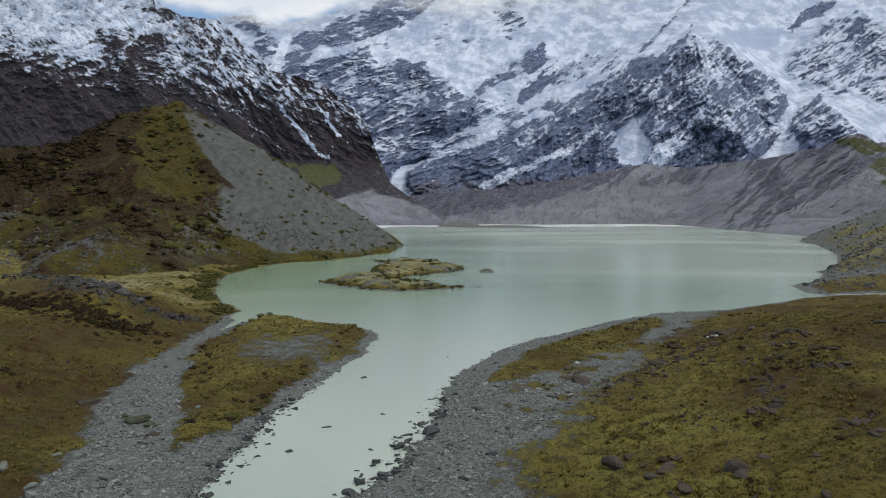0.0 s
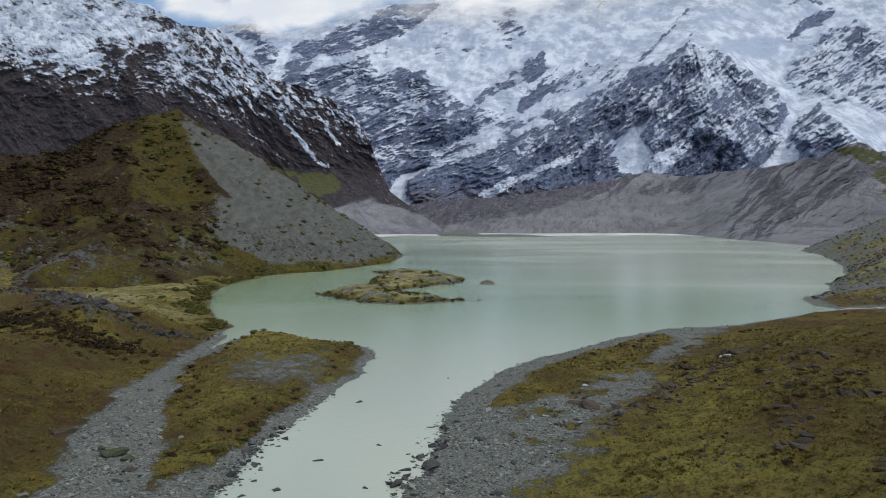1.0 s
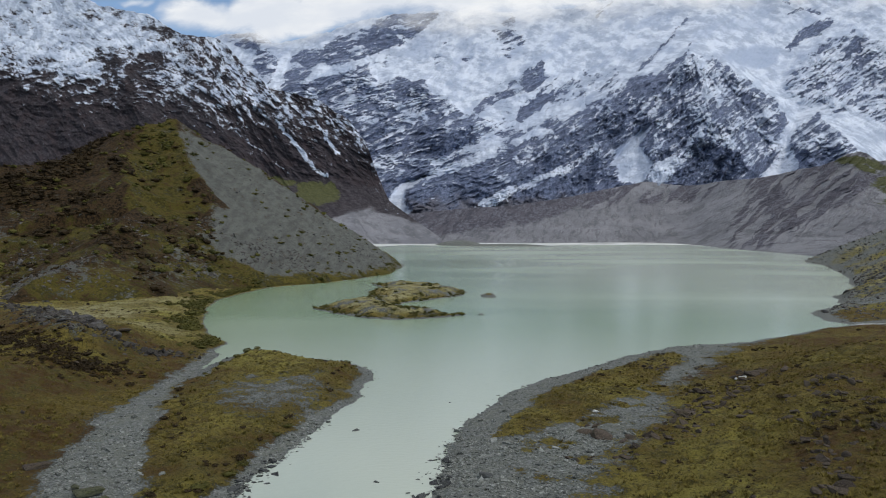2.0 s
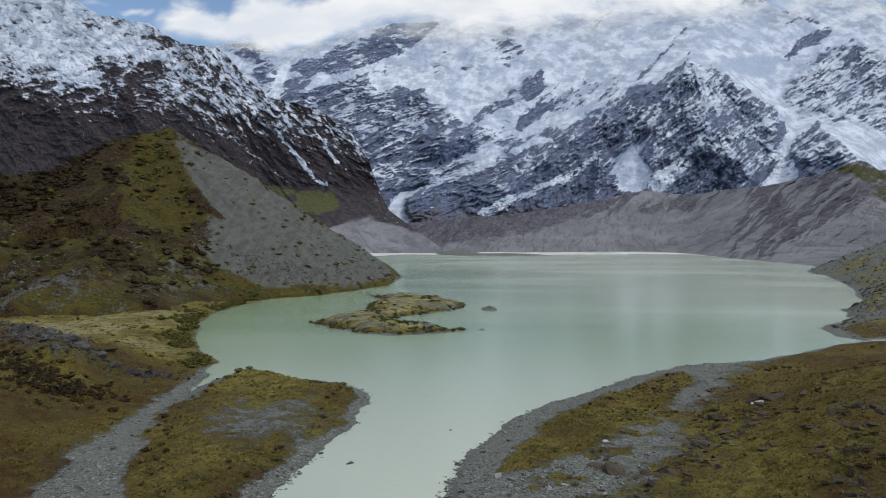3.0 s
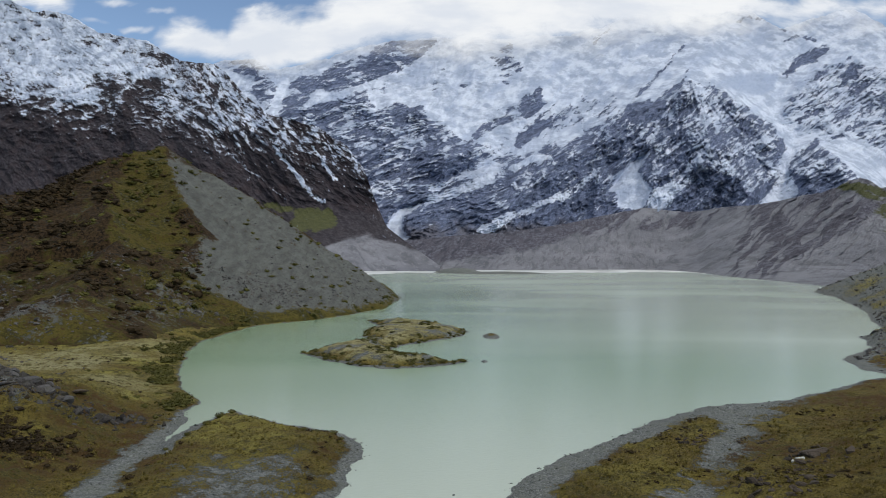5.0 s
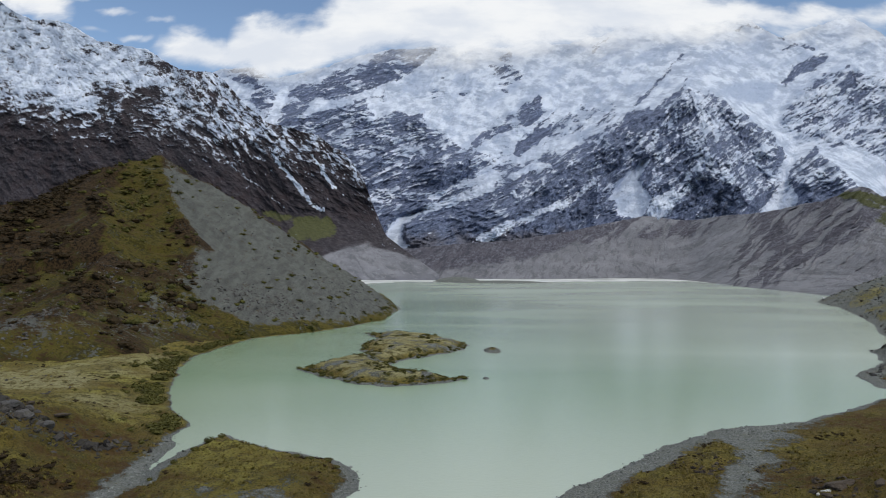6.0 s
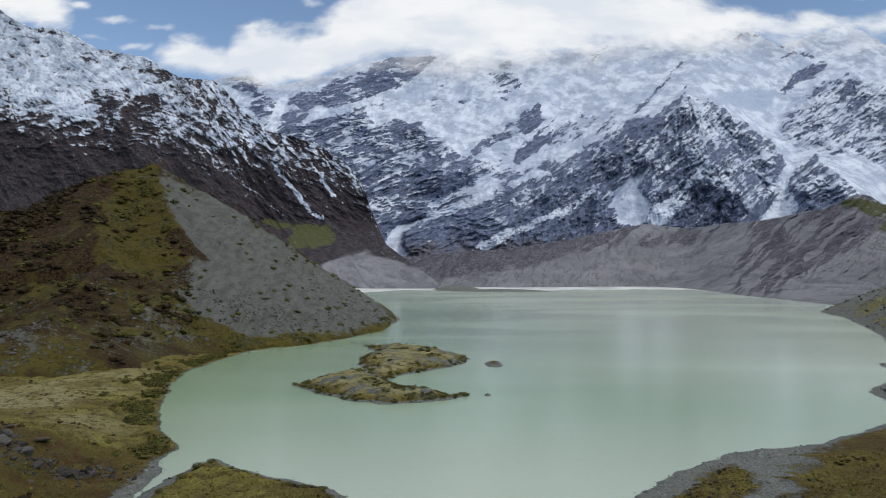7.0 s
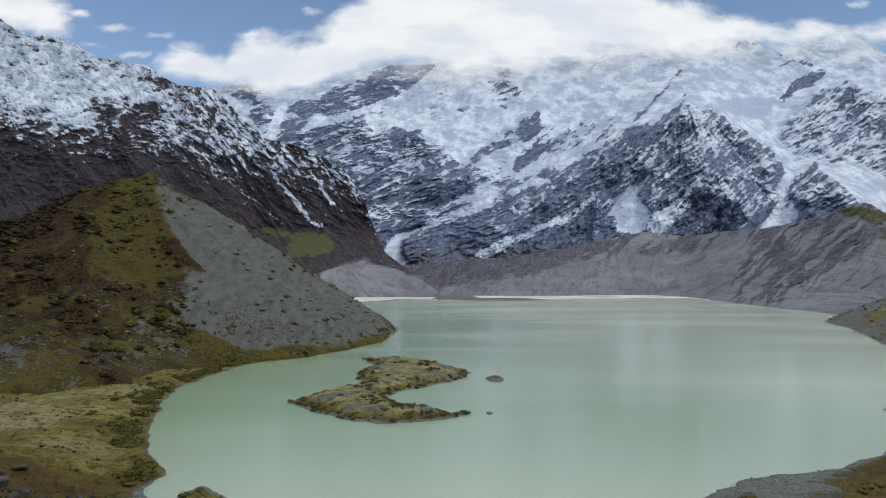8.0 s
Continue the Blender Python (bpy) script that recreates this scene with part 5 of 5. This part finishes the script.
joined("meadow_rocks", PEBBLES, p, np.clip(rng.lognormal(-0.7, 0.5, len(p)), 0.22, 1.3), BOULDER,
       "small dark rocks breaking through the grass", "rocks", (0.4, 0.8))
# green bushes along the lake shore
p = spread(9000, (-105, 172, 60, 420), lambda x, y, z, f: (z > 0.25) * (z < 2.8) * smooth(f["veg"], 0.3, 0.8) * smooth(fbm(x, y, 10, 3, 115), -0.05, 0.3) * (1 - f["pale"]) * ((x < -50) | (y < 200)) * 0.6)
joined("shore_bushes", SHRUBS, p, np.clip(rng.lognormal(-0.35, 0.35, len(p)), 0.35, 1.5), BUSH,
       "dark green bushes along the lake shore", "bushes", (0.5, 0.8), 0.1)
p = spread(15000, (-104, 176, -46, 370), lambda x, y, z, f: 0.8 * (z > 0.2) * near_line([(-54, 186), (-64, 206), (-76, 233), (-88, 278), (-92, 298), (-91, 326), (-88, 362)], 4.2)(x, y, z, f) * smooth(fbm(x, y, 12, 3, 127), -0.12, 0.12))
joined("bank_bushes", SHRUBS, p, np.clip(rng.lognormal(-0.05, 0.35, len(p)), 0.4, 1.8), BUSH,
       "rounded dark green bushes on the edge of the flat", "bushes", (0.5, 0.8), 0.1)
# bushes and scrub on the moraine hill
p = spread(23000, (-420, 285, -90, 560), lambda x, y, z, f: (f["hill"] > 0) * (0.2 + 0.8 * smooth(z, 24, 46)) * (1 - smooth(f["scree"], -5, 0)) * smooth(fbm(x, y, 30, 4, 114), -0.12, 0.25) * (0.06 + smooth(-inside(x, y, GREEN_TURF) + 8 * fbm(x, y, 22, 3, 129), -2, 8)), True)
joined("hill_scrub", FAR_SHRUBS, p, np.clip(rng.lognormal(0.55, 0.45, len(p)), 0.7, 4.0), SCRUB,
       "dark russet scrub covering the moraine hill", "scrub", (0.5, 0.8), 0.15)
p = spread(6000, (-300, 300, -60, 600), lambda x, y, z, f: (f["hill"] > 0) * (0.13 * (1 - 0.78 * smooth(f["scree"], 0, 8)) + 0.6 * (1 - smooth(np.abs(f["scree"] + 12), 4, 24)) * smooth(fbm(x, y, 26, 4, 116), 0.0, 0.3)), True)
joined("hill_bushes", FAR_SHRUBS, p, np.clip(rng.lognormal(0.4, 0.45, len(p)), 0.6, 3.2), BUSH,
       "scattered dark green bushes on the hill's turf and scree", "bushes", (0.6, 0.9), 0.12)
p = spread(9000, (-100, 300, -20, 610), lambda x, y, z, f: 0.6 * near_line([(-92, 318), (-86, 362), (-66, 393), (-52, 420), (-37, 470), (-32, 560), (-37, 600)], 4.5)(x, y, z, f) * (z > 0.3) * smooth(fbm(x, y, 14, 3, 125), -0.15, 0.2), True)
joined("waterside_bushes", FAR_SHRUBS, p, np.clip(rng.lognormal(-0.2, 0.4, len(p)), 0.35, 1.7), BUSH,
       "dark green bushes along the foot of the moraine", "bushes", (0.5, 0.85), 0.1)
p = spread(900, (150, 230, 360, 700), lambda x, y, z, f: (z > 0.1) * np.maximum(np.maximum(near_line([(192, 342), (168, 321)], 3)(x, y, z, f), near_line([(331, 678), (345, 692)], 4)(x, y, z, f)), 0.10 * smooth(fbm(x, y, 25, 3, 126), 0.1, 0.3)))
joined("slope_bushes", FAR_SHRUBS, p, np.clip(rng.lognormal(0.1, 0.4, len(p)), 0.5, 2.2), BUSH,
       "green bushes among the rubble above the far bank", "bushes", (0.5, 0.85), 0.1)
# rubble at the hill's foot and on the slope across the lake
p = spread(26000, (-260, 150, -60, 420), lambda x, y, z, f: (0.05 + np.exp(-((x + 146) / 17) ** 2 - ((y - 284) / 15) ** 2) + smooth(fbm(x, y, 34, 4, 117), 0.0, 0.26)) * (z > 3.2) * (z < 34) * smooth(y, 180, 260) * 0.75, True)
joined("rubble", PEBBLES, p, np.clip(rng.lognormal(-0.6, 0.5, len(p)), 0.22, 2.0), RUBBLE,
       "angular grey rubble along the foot of the moraine hill", "rubble")
p = spread(7000, (-190, 330, -36, 600), lambda x, y, z, f: (f["hill"] > 0) * smooth(f["scree"], 0, 10) * (0.12 + 0.5 * (1 - smooth(z, 4, 30))), True)
joined("scree_stones", PEBBLES, p, np.clip(rng.lognormal(-0.75, 0.45, len(p)), 0.2, 1.4), WET_STONE,
       "loose stones on the grey scree face", "stones")
p = np.concatenate([spread(12000, (118, 228, 420, 720), lambda x, y, z, f: (z > 0.1) * (z < 40) * 0.9),
                    spread(12000, (118, 228, 300, 420), lambda x, y, z, f: (z > 0.6) * (z < 40) * smooth(fbm(x, y, 24, 3, 134), -0.25, 0.2))])
joined("shore_rubble", PEBBLES, p, np.clip(rng.lognormal(-0.6, 0.55, len(p)), 0.25, 1.9), RUBBLE,
       "tumbled grey rubble on the slope above the lake", "rubble")
# bushes on the island
x, y = rng.uniform(-50, 14, 5200), rng.uniform(232, 392, 5200)
z, d = island_height(x, y)
arm = smooth(x, -20, -12) * smooth(256 - y, 0, 4)
ok = (d > 0.2) & (rng.uniform(0, 1, len(x)) < 0.55 * np.maximum(smooth(4.5 - d, 0, 3), np.maximum(arm * 1.5, smooth(fbm(x, y, 11, 3, 118), 0.1, 0.3))))
joined("island_bushes", SHRUBS, np.stack([x, y, z], -1)[ok], np.clip(rng.lognormal(-0.35, 0.35, ok.sum()), 0.3, 1.3), BUSH,
       "dark green shrubs round the rim of the island", "bushes", (0.45, 0.75), 0.1)

# ---- single bushes that stand apart, each a thing ----
TWIG = material("scrub_twigs")
TWIG[1].surface((0.055, 0.042, 0.030), 0.9, None, 0.15)


def bush(seed, leaf):
    """A rounded bush: a mass of leaf sprays on a few bent stems."""
    r = np.random.default_rng(seed)
    ob = new("bush")
    v, f = shrub_shape(seed, 260, 0.085)
    mesh_of("foliage", v + np.array((0, 0, 0.12)), f, leaf, parent=ob, smooth_faces=False)
    for _ in range(4):
        t, lean = r.uniform(0, 6.283), r.uniform(0.2, 0.5)
        rings = []
        for h, wide in ((-0.1, 0.06), (0.25, 0.045), (0.6, 0.02)):
            c = np.array((math.cos(t), math.sin(t), 0)) * lean * max(h, 0) + np.array((0, 0, h))
            rings += [c + wide * np.array((math.cos(q), math.sin(q), 0)) for q in (0.0, 2.09, 4.19)]
        mesh_of("stem", np.array(rings), sheet(3, 3, wrap=True), TWIG[0], parent=ob)
    return ob


def set_bushes(rows, leaf, label, group, seed):
    """Bushes at places of the plan, on the ground or the hill."""
    r, first = np.random.default_rng(seed), []
    for i, (x, y, size) in enumerate(rows):
        gx, gy = np.array([float(x)]), np.array([float(y)])
        z = max(float(ground_height(gx, gy)[0][0]), float(hill_height(gx, gy)[0][0]) if y > 230 and x < -25 else -9.0)
        m = pose(x, y, z - 0.05 * size, 0, 0, r.uniform(0, 360)) @ Matrix.Diagonal((size * 1.15, size, size * r.uniform(0.6, 0.85), 1))
        if len(first) < 4:
            ob = bush(seed + i, leaf)
            ob.matrix_world = m
            first.append(ob)
        else:
            ob = copy_thing(first[i % 4], m)
        tagged(ob, label, "bush", group)


pick = np.random.default_rng(77)
spots = [(x, y, s) for x, y, s in zip(pick.uniform(-200, -128, 150), pick.uniform(384, 512, 150), pick.uniform(0.8, 2.0, 150))
         if inside(np.array([x]), np.array([y]), GREEN_TURF)[0] > 3]
set_bushes(spots[:26], BUSH, "dark rounded bush on the olive turf of the moraine hill", "bushes on the turf", 700)
spots = [(x, y, s) for x, y, s in zip(pick.uniform(-170, -40, 120), pick.uniform(390, 580, 120), pick.uniform(0.8, 1.9, 120))
         if inside(np.array([x]), np.array([y]), SCREE_FACE)[0] > 5]
set_bushes(spots[:30], BUSH, "small dark bush rooted in the bare grey scree", "bushes on the scree", 720)
set_bushes([(-44.3, 167, 0.9), (-45.2, 159, 0.7), (-43.4, 172, 1.1), (-42, 175, 0.8), (-35, 170, 0.7), (-26, 164, 1.2), (-23.5, 163, 0.8), (-20, 160, 1.1),
            (-18, 156.5, 0.7), (-46, 151, 0.8), (-24.2, 93, 0.7), (-23.8, 97, 1.0), (-22.4, 108, 0.8), (-21.8, 112, 1.1), (-26, 88, 0.9)], BUSH,
           "dense green-brown bush on the rim of the gravel bar", "bushes on the bar", 740)

# ---- boulders, each a thing ----
FIELD_BOULDERS = [(39.6, 67.8, 1.2), (39.4, 64.8, 1.02), (47.7, 125.7, 1.73), (39.9, 122.4, 1.2), (35.1, 117.5, 2.08), (42.7, 101.5, 1.2),
                  (38.3, 85.4, 1.51), (37.4, 81.2, 0.96), (20.7, 107.1, 1.9), (16.7, 69.1, 1.64), (20.6, 65.8, 1.56), (21.0, 62.2, 1.23),
                  (25.8, 63.2, 1.5), (32.2, 61.6, 0.73), (29.2, 54.1, 0.86), (40.6, 92.9, 1.1), (50.6, 90.0, 1.06), (56.1, 112.6, 1.1),
                  (43.0, 123.0, 1.21), (15.4, 97.7, 0.77), (24.9, 94.4, 0.56), (20.1, 113.1, 0.89), (39.6, 109.4, 1.07),
                  (32.8, 105.6, 1.04), (47.5, 92.3, 1.09), (49.3, 90.2, 1.06), (72.5, 119.4, 1.17), (52.1, 108.0, 0.85),
                  (21.3, 98.0, 0.77), (32.7, 76.0, 0.66)]
BANK_BOULDERS = [(-46.5, 94.0, 1.7), (-33.1, 81.5, 0.9), (-65.1, 140.9, 1.99), (-78.7, 176.7, 1.04),
                 (-77.2, 166.2, 1.3), (-71.1, 173.2, 2.0), (-60.9, 175.0, 0.82), (-59.2, 113.4, 0.62)]
MOSSY_BOULDERS = [(-36.6, 85.8, 1.5), (-34.6, 84.6, 0.8), (-38.6, 87.4, 0.7)]
OUTCROP_SLABS = [(-76.4, 164.0, 2.6), (-72.7, 162.7, 2.2), (-80.5, 167.5, 2.0), (-69.0, 164.5, 1.6), (-84.0, 171.5, 2.2), (-78.0, 161.0, 1.5),
                 (-88.5, 176.0, 1.8), (-66.5, 166.5, 1.2), (-92.0, 180.5, 2.0), (-74.5, 168.0, 1.5)]
CHANNEL_STONES = [(-36.6, 72.5, 1.0), (-33.4, 72.2, 1.05), (-28.3, 67.7, 1.25), (-37.7, 65.4, 0.75), (-40.5, 74.7, 0.75), (-38.3, 78.2, 0.7),
                  (-42.1, 68.5, 0.9), (-26.6, 67.2, 0.5), (-35.2, 63.6, 0.55), (-30.2, 75.4, 0.5), (-31.4, 92.0, 0.45),
                  (-38.6, 100.5, 0.55), (-25.0, 72.0, 0.45)]
STREAM_STONES = [(-14.1, 86.6, 0.61), (-12.5, 112.9, 0.62), (-7.7, 92.2, 0.51), (-4.8, 79.0, 0.87), (-16.8, 77.7, 0.55), (-22.2, 74.6, 0.3),
                 (-3.4, 87.8, 0.42), (-5.5, 82.6, 0.39), (0.8, 129.4, 0.51), (-8.0, 78.2, 0.37), (-1.3, 84.0, 1.16), (-9.0, 65.9, 0.84),
                 (-5.5, 73.8, 0.44), (-7.9, 69.0, 0.68), (5.0, 74.6, 0.88), (-3.2, 73.9, 0.58), (4.4, 92.8, 0.91), (1.0, 78.2, 0.62),
                 (1.9, 67.9, 0.65), (-5.7, 69.4, 0.49), (7.6, 83.6, 0.73)]


def stone_mesh(seed, mat):
    v, f = stone_shape(3, seed)
    ob = mesh_of("stone_form", v, f, mat, smooth_faces=False)
    me = ob.data
    bpy.data.objects.remove(ob)
    return me


FORMS = {m.name: [stone_mesh(500 + i, m) for i in range(6)] for m in (BOULDER, WET_STONE, DRY_STONE, MOSSY, SLAB, WHITE_STONE)}


def with_company(rows, seed):
    """Each boulder with a few smaller ones that lie against it."""
    r, out = np.random.default_rng(seed), []
    for x, y, size in rows:
        out.append((x, y, size * 0.95))
        for _ in range(int(r.integers(2, 5))):
            t, k = r.uniform(0, 6.283), r.uniform(0.3, 0.7)
            out.append((x + math.cos(t) * size * r.uniform(1.0, 2.2), y + math.sin(t) * size * r.uniform(1.0, 1.8), size * k))
    return out


def set_stones(rows, name, mat, label, group, sink):
    for i, (x, y, r) in enumerate(rows):
        z = max(float(ground_height(np.array([float(x)]), np.array([float(y)]))[0][0]), -0.08)
        ob = new(name, FORMS[mat.name][i % 6])
        ob.matrix_world = pose(x, y, z + r * sink, 0, 0, (i * 77) % 360) @ Matrix.Diagonal((r, r * 0.9, r * (0.58 + 0.12 * (i % 4)), 1))
        tagged(ob, label, "boulder", group)


set_stones(with_company(FIELD_BOULDERS, 3), "boulder", BOULDER, "weathered brown-grey boulder lying in the grass", "boulders on the meadow", -0.06)
set_stones([(x, y, r * 0.85) for x, y, r in BANK_BOULDERS], "boulder", BOULDER, "rounded grey boulder on the gravel of the dry channel", "boulders by the channel", 0.1)
set_stones(MOSSY_BOULDERS, "boulder", MOSSY, "mossy dark green boulder in the gravel of the dry channel", "mossy boulders by the channel", 0.32)
set_stones(OUTCROP_SLABS, "rock_slab", SLAB, "grey angular rock slab on the knoll above the channel", "rock slabs on the knoll", 0.0)
set_stones([(52.3, 139.0, 0.75), (50.6, 138.0, 0.45), (22.4, 119.6, 0.6)], "boulder", WHITE_STONE, "whitish boulder in the grass beside the gravel", "whitish boulders", 0.1)
set_stones([(55.5, 140.5, 2.3), (58.6, 137.0, 1.5)], "boulder", BOULDER, "large dark brown boulder beside a whitish one in the grass", "boulders on the meadow", 0.0)
set_stones(CHANNEL_STONES, "boulder", DRY_STONE, "pale grey-green boulder among the channel's gravel", "pale boulders by the channel", -0.05)
set_stones(STREAM_STONES, "stone", WET_STONE, "dark wet stone standing in the shallow stream", "stones in the stream", 0.1)


# ---- small islets beside the island ----
def build_islet(x0, y0, half_x, half_y, high, seed, label, leafy=0.0):
    a, r = np.meshgrid(np.linspace(0, 2 * np.pi, 40, endpoint=False), np.linspace(0, 1, 9)[1:])
    edge = 1 + 0.25 * fbm(np.cos(a) * 2, np.sin(a) * 2, 1.1, 3, seed)
    x, y = x0 + half_x * r * edge * np.cos(a), y0 + half_y * r * edge * np.sin(a)
    z = high * (1 - r ** 2) - 0.25 + 0.35 * fbm(x, y, 2.5, 3, seed + 1) * (1 - r)
    ob = mesh_of("islet", np.stack([x, y, z], -1).reshape(-1, 3), sheet(*x.shape, wrap=True), GROUND,
                 dict(veg=leafy * (1 - r), russet=0.2 + 0 * r, pale=0 * r, wet=smooth(r, 0.7, 1.0), silt=0 * r))
    tagged(ob, label, "islet", "islets")


build_islet(19.0, 317, 3.6, 8.5, 1.5, 131, "low rocky islet with a little grass in the lake", 0.75)
build_islet(12.3, 250.5, 1.2, 2.4, 0.7, 137, "tiny bare gravel islet just above the water")


# ---- a pale boulder at the water's edge across the lake ----
PALE_STONE = stone_material("pale_stone", (0.42, 0.43, 0.44), (0.62, 0.63, 0.64), (0.5, 0.5, 0.5))
v, f = stone_shape(3, 611)
pale = mesh_of("pale_boulder", v * np.array((2.4, 1.8, 2.2)) + np.array((352, 704, 1.0)), f, PALE_STONE)
tagged(pale, "large pale grey boulder at the far water's edge", "boulder")
build_islet(100, 1232, 85, 26, 4.2, 141, "long low bar of dark debris across the lake")
build_islet(30, 1300, 42, 30, 9.0, 147, "rounded grey debris mound at the head of the lake")
